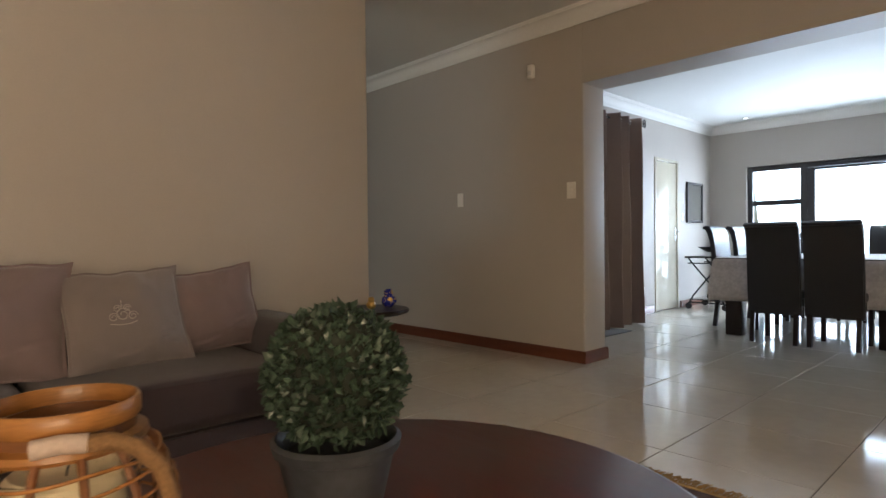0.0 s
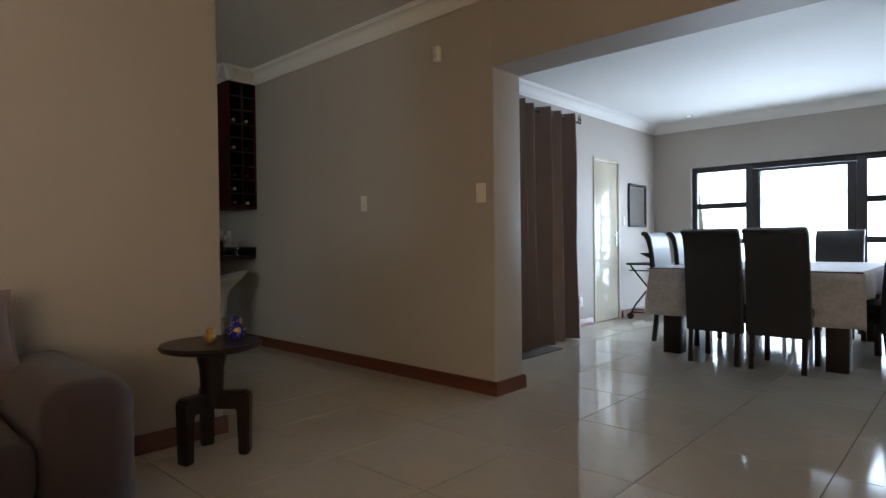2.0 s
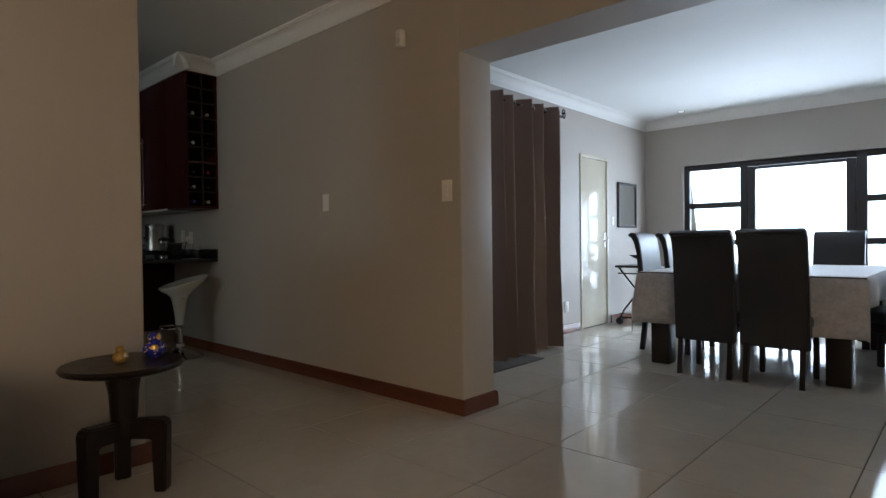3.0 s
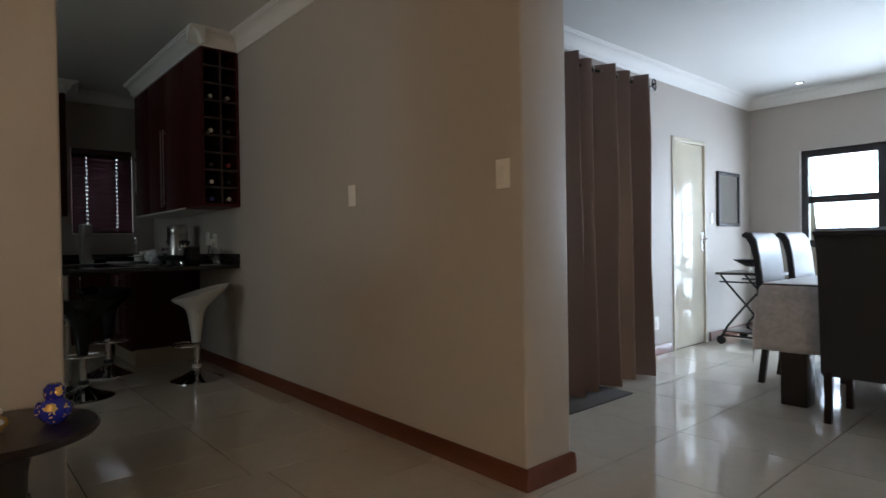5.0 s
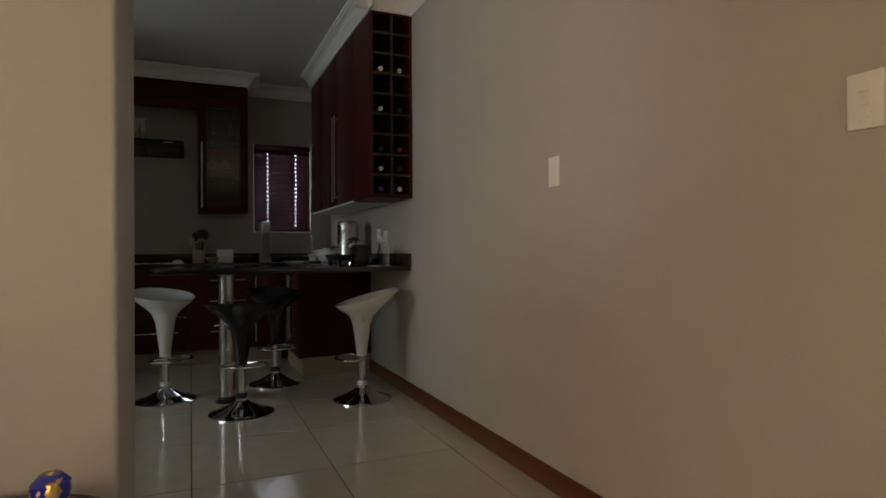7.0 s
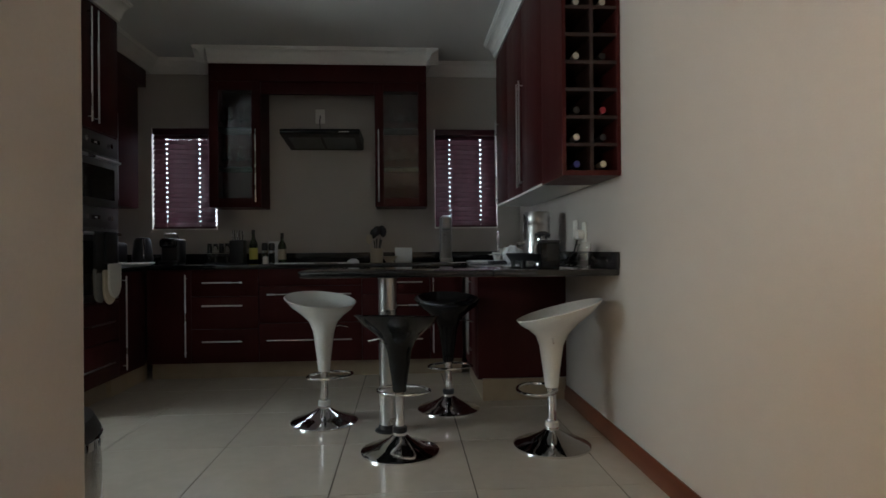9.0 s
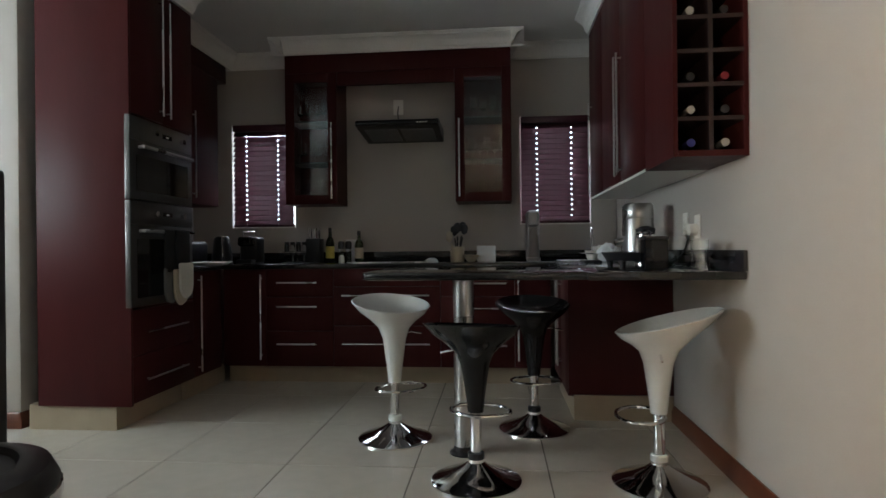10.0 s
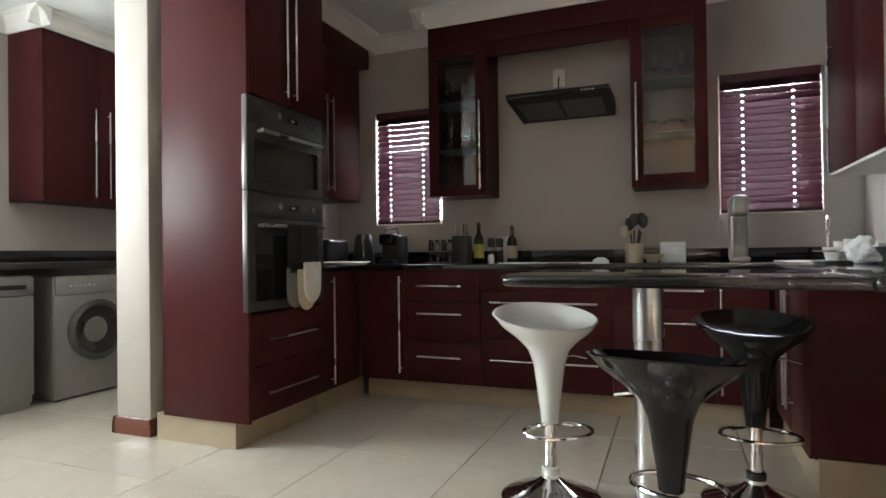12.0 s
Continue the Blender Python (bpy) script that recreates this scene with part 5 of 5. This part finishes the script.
def dining_chair(m):
    """Seat along local +y; the back stands at -y, and its top scrolls backwards."""
    t = thing("dining_chair", m, "high-backed black leather dining chair with a scrolled top", "chair", "chairs round the dining table")
    part("seat", box((-0.215, -0.20, 0.40), (0.215, 0.24, 0.485), 0.025, 3), LEATHER, t)
    out = [(-0.20, 0.26), (-0.225, 0.60), (-0.25, 0.90), (-0.275, 1.00), (-0.30, 1.045), (-0.325, 1.055), (-0.33, 1.075), (-0.30, 1.092), (-0.26, 1.08), (-0.225, 1.03), (-0.205, 0.92), (-0.17, 0.60), (-0.15, 0.26)]
    b = prism(out, lambda u, v, e: (-0.218 + 0.436 * e, u, v))
    bmesh.ops.bevel(b, geom=[e for e in b.edges if abs(e.verts[0].co.x - e.verts[1].co.x) < 1e-4], offset=0.008, segments=2, affect="EDGES")
    part("backrest", b, LEATHER, t)
    for x in (-0.195, 0.16):
        part("leg", box((x, 0.18, 0.0), (x + 0.036, 0.222, 0.41), 0.004), DKWOOD, t)
        part("leg", prism([(0, 0), (0.034, 0), (0.036, 0.42), (-0.002, 0.42)], lambda u, v, e: (x + u, -0.235 + 0.04 * e + 0.05 * v / 0.42, v)), DKWOOD, t)
    part("seat_frame", box((-0.205, -0.19, 0.33), (0.205, 0.23, 0.40), 0.004), DKWOOD, t)
    return t


ch = dining_chair(pose(-1.33, 5.82, 0))
copy_thing(ch, pose(-0.865, 5.82, 0, 0, 0, -1))
copy_thing(ch, pose(-1.915, 6.52, 0, 0, 0, -90))
copy_thing(ch, pose(-1.88, 7.07, 0, 0, 0, -91))
copy_thing(ch, pose(-0.32, 6.53, 0, 0, 0, 55))
copy_thing(ch, pose(-0.05, 6.95, 0, 0, 0, 90))
copy_thing(ch, pose(-1.45, 7.85, 0, 0, 0, 180))
copy_thing(ch, pose(-0.85, 7.85, 0, 0, 0, 179))
cp = thing("table_centrepiece", pose(-1.2, 6.6, 0.764), "small dark potted plant on the dining table", "plant")
part("bowl", lathe([(0, 0), (0.05, 0), (0.085, 0.07), (0.08, 0.075), (0, 0.06)], 24), IRON, cp)
vs, fs = [], []
for k in range(120):
    a, e = rng.uniform(0, 6.173), rng.uniform(0.5, 1.4)
    p = Vector((0.02 * math.cos(a), 0.02 * math.sin(a), 0.06))
    d = Vector((math.cos(a) * math.cos(e), math.sin(a) * math.cos(e), math.sin(e)))
    s = Vector((-math.sin(a), math.cos(a), 0)) * 0.012
    l = rng.uniform(0.12, 0.28)
    j = len(vs)
    vs += [p, p + d * l * 0.6 + s, p + d * l + Vector((0, 0, -0.03)), p + d * l * 0.6 - s]
    fs.append((j, j + 1, j + 2, j + 3))
me = bpy.data.meshes.new("foliage")
me.from_pydata([tuple(v) for v in vs], [], fs)
me.materials.append(LEAF)
o = new("foliage", me)
o.parent = cp
tagged(o, "thin green leaves", kind="stuff")

# serving trolley
tv = thing("serving_trolley", pose(-2.78, 8.0, 0), "black iron serving trolley with crossed legs and small wheels", "trolley")
part("top_shelf", box((-0.28, -0.30, 0.69), (0.28, 0.30, 0.715), 0.004), DKWOOD, tv)
part("lower_shelf", box((-0.24, -0.26, 0.12), (0.24, 0.26, 0.135), 0.003), BLKGLASS, tv)
for y in (-0.27, 0.27):
    part("cross_leg", tube([(-0.24, y, 0.06), (-0.18, y, 0.18), (-0.02, y, 0.38), (0.17, y, 0.60), (0.24, y, 0.69)], 0.011), IRON, tv)
    part("cross_leg", tube([(0.24, y, 0.06), (0.18, y, 0.18), (0.02, y, 0.38), (-0.17, y, 0.60), (-0.24, y, 0.69)], 0.011), IRON, tv)
    part("stretcher", tube([(-0.24, y, 0.09), (0.24, y, 0.09)], 0.010), IRON, tv)
    part("handle_bar", tube([(-0.25, y, 0.62), (0.25, y, 0.62)], 0.008), IRON, tv)
    for x in (-0.24, 0.24):
        part("wheel", tube([(x, y - 0.012, 0.042), (x, y + 0.012, 0.042)], 0.042, 20), IRON, tv)
vb = thing("fruit_bowl", pose(-2.78, 7.9, 0.715), "dark footed bowl on the serving trolley", "bowl")
part("foot", lathe([(0, 0), (0.07, 0), (0.07, 0.01), (0.02, 0.02), (0.02, 0.05)], 24), CHROME, vb)
part("dish", lathe([(0, 0.05), (0.06, 0.055), (0.17, 0.12), (0.175, 0.125), (0.165, 0.125), (0.06, 0.065), (0, 0.06)], 32), IRON, vb)
dnl = thing("downlight", pose(-2.53, 8.45, DTOP), "small round recessed ceiling downlight", "lamp")
part("trim_ring", lathe([(0.03, 0.0), (0.045, -0.001), (0.045, -0.006), (0.03, -0.008), (0.03, 0.0)], 28), LAMP, dnl)
part("lens", lathe([(0.03, -0.007), (0.015, -0.004), (0, -0.004)], 28), GLOW, dnl)

# ---- things on the worktops ----
Z = 0.9002


def put(name, bm, m, x, y, label, cat, turn=0, group=""):
    return solid(name, bm, m, pose(x, y, Z, 0, 0, turn), label, cat, group)


hob = thing("hob", pose(-7.22, 1.88, Z), "black glass hob with a steel edge set in the granite", "hob")
part("glass_top", box((-0.25, -0.30, 0.0), (0.25, 0.30, 0.006), 0.002), BLKGLASS, hob)
part("steel_edge", box((0.25, -0.30, 0.0), (0.26, 0.30, 0.009), 0.002), STEEL, hob)
fc = thing("plastic_canister", pose(-6.62, 0.4, Z), "translucent white plastic canister", "canister")
part("jar", lathe([(0, 0), (0.075, 0), (0.08, 0.02), (0.08, 0.2), (0, 0.2)], 24), CREAMCER, fc)
part("lid", lathe([(0.084, 0.2), (0.084, 0.225), (0.07, 0.232), (0, 0.232)], 24), WHTPLAST, fc)
put("serving_tray", lathe([(0, 0), (0.15, 0), (0.19, 0.02), (0.185, 0.024), (0.15, 0.006), (0, 0.006)], 32, sx=1.3), WHTPLAST, -6.8, 0.52, "white oval plastic tray on the worktop", "tray")
ts = thing("toaster", pose(-7.12, 0.24, Z), "black two-slot toaster beside the kettle", "toaster")
part("body", box((-0.14, -0.085, 0.012), (0.14, 0.085, 0.185), 0.03, 4), BLKPLAST, ts)
part("slot", box((-0.1, -0.03, 0.183), (0.1, -0.01, 0.187)), STEEL, ts)
part("slot", box((-0.1, 0.01, 0.183), (0.1, 0.03, 0.187)), STEEL, ts)
part("base", box((-0.12, -0.07, 0), (0.12, 0.07, 0.014)), BLKPLAST, ts)
kt = thing("kettle", pose(-7.3, 0.42, Z), "black and steel electric kettle", "kettle")
part("body", lathe([(0, 0.02), (0.08, 0.02), (0.082, 0.05), (0.065, 0.2), (0.05, 0.225), (0, 0.23)], 28), BLKPLAST, kt)
part("band", box((0.06, 0.035, 0.02), (0.085, 0.05, 0.215), 0.004), CHROME, kt)
part("base", lathe([(0, 0), (0.085, 0), (0.085, 0.018), (0, 0.018)], 28), BLKPLAST, kt)
part("handle", tube([(-0.05, -0.03, 0.21), (-0.11, -0.07, 0.2), (-0.12, -0.075, 0.1), (-0.075, -0.04, 0.05)], 0.011), BLKPLAST, kt)
cm = thing("coffee_machine", pose(-7.36, 0.64, Z), "compact black capsule coffee machine", "coffee machine")
part("body", box((-0.12, -0.075, 0.0), (0.05, 0.075, 0.215), 0.02, 3), BLKPLAST, cm)
part("head", box((0.04, -0.06, 0.14), (0.13, 0.06, 0.22), 0.02, 3), BLKGLOSS, cm)
part("lever", tube([(0.02, -0.06, 0.2), (0.03, -0.05, 0.26), (0.03, 0.05, 0.26), (0.02, 0.06, 0.2)], 0.006), CHROME, cm)
part("drip_tray", box((0.045, -0.06, 0.0), (0.14, 0.06, 0.03), 0.004), BLKPLAST, cm)
sr = thing("spice_rack", pose(-7.38, 1.02, Z), "two-tier wire spice rack filled with jars", "rack")
part("frame", box((-0.05, -0.10, 0.0), (0.05, 0.10, 0.006), 0.002), IRON, sr)
part("upper_tier", box((-0.05, -0.10, 0.09), (0.05, 0.10, 0.095), 0.002), IRON, sr)
for z in (0.006, 0.095):
    for k in range(4):
        j = part("jar", lathe([(0, 0), (0.02, 0), (0.021, 0.05), (0.016, 0.06)], 14, None, (0.0, -0.075 + 0.05 * k, z)), BLKGLASS if (k + int(z * 100)) % 2 else GLASS, sr)
        part("lid", lathe([(0.019, 0.058), (0.019, 0.078), (0, 0.08)], 14, None, (0.0, -0.075 + 0.05 * k, z)), BLKPLAST, j)
kb = thing("knife_block", pose(-7.40, 1.18, Z), "black knife block with steel-ended knives", "knife block")
part("block", box((-0.06, -0.06, 0), (0.06, 0.06, 0.2), 0.008), BLKPLAST, kb)
for k in range(5):
    part("knife", tube([(0.0 + 0.012 * (k % 2), -0.042 + 0.02 * k, 0.19), (0.02, -0.046 + 0.022 * k, 0.285)], 0.006, 8), CHROME, kb)


def bottle(x, y, h, glass, label_m, lab):
    t = thing("bottle", pose(x, y, Z), lab, "bottle", "bottles on the worktop")
    part("glass", lathe([(0, 0), (0.034, 0.002), (0.036, 0.01), (0.036, h * 0.55), (0.028, h * 0.66), (0.014, h * 0.74), (0.013, h * 0.97)], 20), glass, t)
    part("cap", lathe([(0.0145, h * 0.86), (0.0145, h), (0, h + 0.001)], 16), BLKPLAST, t)
    if label_m:
        part("label", lathe([(0.0366, h * 0.12), (0.0366, h * 0.46)], 20), label_m, t)


bottle(-7.40, 1.31, 0.29, GREENGL, YELLOW, "green wine bottle with a yellow label")
bottle(-7.40, 1.555, 0.26, GREENGL, CREAMCER, "dark oil bottle with a pale label")
for y, mm in ((1.415, BLKPLAST), (1.475, BLKPLAST)):
    t = thing("pepper_mill", pose(-7.36, y, Z), "clear mill with a black top", "mill", "mills")
    part("glass", lathe([(0, 0), (0.026, 0), (0.024, 0.11)], 16), GLASS, t)
    part("top", lathe([(0.026, 0.11), (0.027, 0.16), (0.02, 0.175), (0, 0.176)], 16), BLKPLAST, t)
    part("filling", lathe([(0, 0.004), (0.021, 0.004), (0.02, 0.085), (0, 0.085)], 14), SOIL, t)
put("salt_pot", lathe([(0, 0), (0.022, 0), (0.022, 0.045), (0.016, 0.06), (0, 0.062)], 16), WHTPLAST, -7.2, 1.46, "small white salt pot", "salt pot")
put("card_stand", box((-0.008, -0.07, 0.0), (0.008, 0.07, 0.19), 0.003), WHTPAPER, -7.56, 1.47, "blank white card leaning on the splashback", "card")
uc = thing("utensil_crock", pose(-7.38, 2.375, Z), "cream stoneware crock full of cooking utensils", "utensil crock")
part("crock", lathe([(0, 0), (0.055, 0), (0.058, 0.12), (0.05, 0.12), (0.048, 0.01), (0, 0.01)], 24), CREAMCER, uc)
for k, (a, l, mm) in enumerate(((0.1, 0.27, BLKPLAST), (1.2, 0.26, BLKPLAST), (2.4, 0.28, BLKPLAST), (3.6, 0.25, BLKPLAST), (4.9, 0.20, CREAMCER))):
    dx, dy = 0.02 * math.cos(a), 0.02 * math.sin(a)
    e = (dx * 3, dy * 3.2, l)
    u = tube([(dx * 0.5, dy * 0.5, 0.02), (dx * 2.2, dy * 2.4, l * 0.75)], 0.006, 6)
    lathe([(0, -0.045), (0.022, -0.03), (0.03, 0.0), (0.024, 0.035), (0, 0.045)], 12, u, e, 0.35, 1.0)
    part("utensil", u, mm, uc)
put("small_bowl", lathe([(0, 0), (0.03, 0), (0.07, 0.05), (0.066, 0.052), (0.03, 0.01), (0, 0.008)], 24), CREAMCER, -7.32, 2.49, "shallow cream bowl beside the crock", "bowl")
put("white_card", box((-0.004, -0.075, 0), (0.004, 0.075, 0.125), 0.002), WHTPAPER, -7.36, 2.61, "blank white card standing on the worktop", "card", 4)
put("crumpled_cloth", lathe([(0, 0), (0.05, 0), (0.045, 0.02), (0.02, 0.035), (0, 0.03)], 14, sx=1.4), WHTPAPER, -7.05, 2.2, "crumpled white cloth by the hob", "cloth")
sm = thing("soda_machine", pose(-7.38, 2.985, Z), "tall silver and black drinks machine before the window", "appliance")
b = box((-0.09, -0.052, 0.0), (0.03, 0.052, 0.40), 0.025, 4)
part("tower", b, SILVERAP, sm)
part("head", box((0.0, -0.05, 0.27), (0.10, 0.05, 0.402), 0.03, 4), SILVERAP, sm)
part("bottle", lathe([(0, 0.03), (0.036, 0.03), (0.036, 0.2), (0.014, 0.25), (0.014, 0.272)], 20, None, (0.06, 0, 0)), GLASS, sm)
part("base", box((0.0, -0.052, 0.0), (0.11, 0.052, 0.028), 0.008), SILVERAP, sm)
sk = thing("sink", pose(-7.25, 3.40, Z), "inset steel kitchen sink", "sink")
f = bmesh.new()
for a, b in (((-0.2, -0.22), (0.2, -0.19)), ((-0.2, 0.19), (0.2, 0.22)), ((-0.2, -0.19), (-0.17, 0.19)), ((0.17, -0.19), (0.2, 0.19))):
    bx(f, (*a, 0.0), (*b, 0.006), 0.002)
part("rim", f, STEEL, sk)
part("bowl", box((-0.17, -0.19, 0.0003), (0.17, 0.19, 0.0015)), DKSTEEL, sk)
tp = thing("kitchen_tap", pose(-7.48, 3.47, Z), "chrome swan-neck kitchen tap", "tap")
part("base", lathe([(0, 0), (0.028, 0), (0.026, 0.05), (0.014, 0.06), (0, 0.06)], 18), CHROME, tp)
part("spout", tube([(0, 0, 0.05), (0, 0, 0.2)] + [(0.0 + 0.05 * (1 - math.cos(t * math.pi / 8)), -0.02 * t / 8, 0.2 + 0.06 * math.sin(t * math.pi / 8)) for t in range(1, 9)] + [(0.10, -0.02, 0.16)], 0.011, 10), CHROME, tp)
part("lever", tube([(0.0, 0.02, 0.045), (0.03, 0.08, 0.075)], 0.007), CHROME, tp)
dk = thing("dish_rack", pose(-6.95, 3.42, Z), "wire dish rack with white crockery", "dish rack")
part("wire_frame", tube([(-0.15, -0.1, 0.06), (0.15, -0.1, 0.06), (0.15, 0.1, 0.06), (-0.15, 0.1, 0.06)], 0.004, 6, closed=True), CHROME, dk)
part("tray", box((-0.16, -0.11, 0), (0.16, 0.11, 0.012), 0.004), BLKPLAST, dk)
for k, (dx, dy, rr, hh) in enumerate(((-0.08, 0.02, 0.04, 0.09), (0.0, -0.04, 0.05, 0.06), (0.07, 0.03, 0.038, 0.10))):
    part("crockery", lathe([(0, 0.012), (rr * 0.6, 0.012), (rr, 0.02 + hh), (rr * 0.92, 0.02 + hh), (rr * 0.5, 0.022), (0, 0.022)], 20, None, (dx, dy, 0)), WHTPLAST, dk, "white cup in the rack")
cl = bmesh.new()
bmesh.ops.create_icosphere(cl, subdivisions=4, radius=0.075)
for v in cl.verts:
    n_ = noise.noise(v.co * 22) * 0.022 + noise.noise(v.co * 55) * 0.012
    v.co = v.co * (1 + n_ / 0.075)
    v.co.z = max(v.co.z * 0.9 + 0.06, 0.0)
put("plastic_bag", cl, WHTPAPER, -6.72, 3.46, "crumpled pale plastic bag by the sink", "bag")
jc = thing("juicer", pose(-6.08, 3.50, Z), "tall brushed steel juicer with a black stand", "juicer")
part("drum", lathe([(0, 0.06), (0.086, 0.06), (0.086, 0.26), (0.084, 0.265), (0.086, 0.27), (0.086, 0.335), (0.075, 0.35), (0, 0.352)], 36), STEEL, jc)
part("base", box((-0.09, -0.08, 0.0), (0.09, 0.08, 0.062), 0.01), SILVERAP, jc)
part("spout", tube([(0.0, -0.08, 0.14), (0.0, -0.13, 0.13)], 0.018, 12), CHROME, jc)
part("handle", tube([(-0.09, -0.02, 0.22), (-0.15, -0.05, 0.2), (-0.15, -0.05, 0.1), (-0.09, -0.02, 0.08)], 0.012), CHROME, jc)
cf = thing("glass_carafe", pose(-5.75, 3.46, Z), "small glass coffee carafe with chrome and black lid", "carafe")
part("jug", lathe([(0, 0.07), (0.05, 0.07), (0.058, 0.1), (0.05, 0.16), (0.045, 0.18)], 24), GLASS, cf)
part("lid", lathe([(0.048, 0.18), (0.05, 0.195), (0.02, 0.21), (0, 0.212)], 24), BLKPLAST, cf)
part("band", lathe([(0.0515, 0.15), (0.0515, 0.165)], 24), CHROME, cf)
part("handle", tube([(0.045, 0, 0.18), (0.085, 0, 0.175), (0.085, 0, 0.1), (0.055, 0, 0.09)], 0.008), BLKPLAST, cf)
part("stand", lathe([(0, 0), (0.06, 0), (0.06, 0.05), (0.05, 0.07), (0, 0.07)], 24), CHROME, cf)
el = thing("electric_pan", pose(-5.66, 3.36, Z), "flat black electric frying pan on feet", "pan")
part("pan", lathe([(0, 0.035), (0.14, 0.035), (0.17, 0.075), (0.165, 0.078), (0.135, 0.042), (0, 0.042)], 40, sx=1.45, sy=0.8), BLKPLAST, el)
for x, y in ((-0.15, -0.07), (0.15, -0.07), (-0.15, 0.07), (0.15, 0.07)):
    part("foot", lathe([(0, 0), (0.014, 0), (0.018, 0.037), (0, 0.037)], 12, None, (x, y, 0)), BLKPLAST, el)
part("handle", box((-0.30, -0.03, 0.055), (-0.235, 0.03, 0.073), 0.006), BLKPLAST, el)
cn = thing("canister", pose(-5.36, 3.40, Z), "square dark canister on the bar end", "canister")
part("body", box((-0.05, -0.05, 0.0), (0.05, 0.05, 0.135), 0.006), BLKGLOSS, cn)
part("lid", box((-0.052, -0.052, 0.135), (0.052, 0.052, 0.15), 0.004), BLKPLAST, cn)
put("drinking_glass", lathe([(0, 0), (0.032, 0), (0.038, 0.13), (0.036, 0.13), (0.03, 0.006), (0, 0.006)], 20), GLASS, -5.25, 3.56, "plain glass tumbler on the bar end", "glass")
wall_plate("wall_socket", pose(-5.66, YW - 0.0005, 1.10), 0.075, 0.12, 1, "white wall socket with a plug above the worktop")
wall_plate("wall_socket", pose(-5.84, YW - 0.0005, 1.12), 0.075, 0.12, 1, "white wall socket above the worktop")
pg = thing("power_plug", pose(-5.66, YW - 0.012, 1.085), "white round plug with a cable", "plug")
part("plug_body", tube([(0, 0, 0), (0, -0.035, 0)], 0.03, 16), WHTPLAST, pg)
part("cable", tube([(0, -0.03, -0.01), (-0.02, -0.045, -0.09), (-0.06, -0.07, -0.15), (-0.1, -0.1, -0.175)], 0.004, 6), BLKPLAST, pg)

# ---- floor tiles ----
TILES = {}


def tile_field(x0, x1, y0, y1, ox, oy, px, py):
    xs = [x0] + [ox + px * k for k in range(-40, 41) if x0 < ox + px * k < x1] + [x1]
    ys = [y0] + [oy + py * k for k in range(-40, 41) if y0 < oy + py * k < y1] + [y1]
    for a, b in zip(xs, xs[1:]):
        for c, d in zip(ys, ys[1:]):
            if b - a < 0.02 or d - c < 0.02:
                continue
            key = (round(b - a, 3), round(d - c, 3))
            if key not in TILES:
                w, h = (b - a) / 2 - 0.0021, (d - c) / 2 - 0.0021
                bm = bmesh.new()
                lo = [bm.verts.new((sx * w, sy * h, -0.004)) for sx, sy in ((-1, -1), (1, -1), (1, 1), (-1, 1))]
                hi = [bm.verts.new((sx * (w - 0.001), sy * (h - 0.001), 0.0)) for sx, sy in ((-1, -1), (1, -1), (1, 1), (-1, 1))]
                bm.faces.new(hi)
                for i in range(4):
                    bm.faces.new((lo[i], lo[(i + 1) % 4], hi[(i + 1) % 4], hi[i]))
                me = bpy.data.meshes.new("tile")
                bm.to_mesh(me)
                bm.free()
                me.materials.append(TILE)
                TILES[key] = me
            o = new("tile", TILES[key])
            o.parent = floor
            o.location = ((a + b) / 2, (c + d) / 2, 0)


tile_field(-3.03, XE + 0.1, YS, 4.241 - 0.628 + 0.0, -2.0, 2.985, 0.6, 0.628)
tile_field(-2.6, XE + 0.1, 4.241 - 0.628, YF + 0.05, -2.0, 2.985, 0.6, 0.628)
tile_field(-3.03, -2.6, 4.241 - 0.628, 3.75, -2.0, 2.985, 0.6, 0.628)
tile_field(XD, -2.6, 3.9, YF + 0.05, -2.0, 2.985, 0.6, 0.628)
tile_field(XB, -3.03, SY, YW, -5.30, 1.09, 0.63, 0.607)
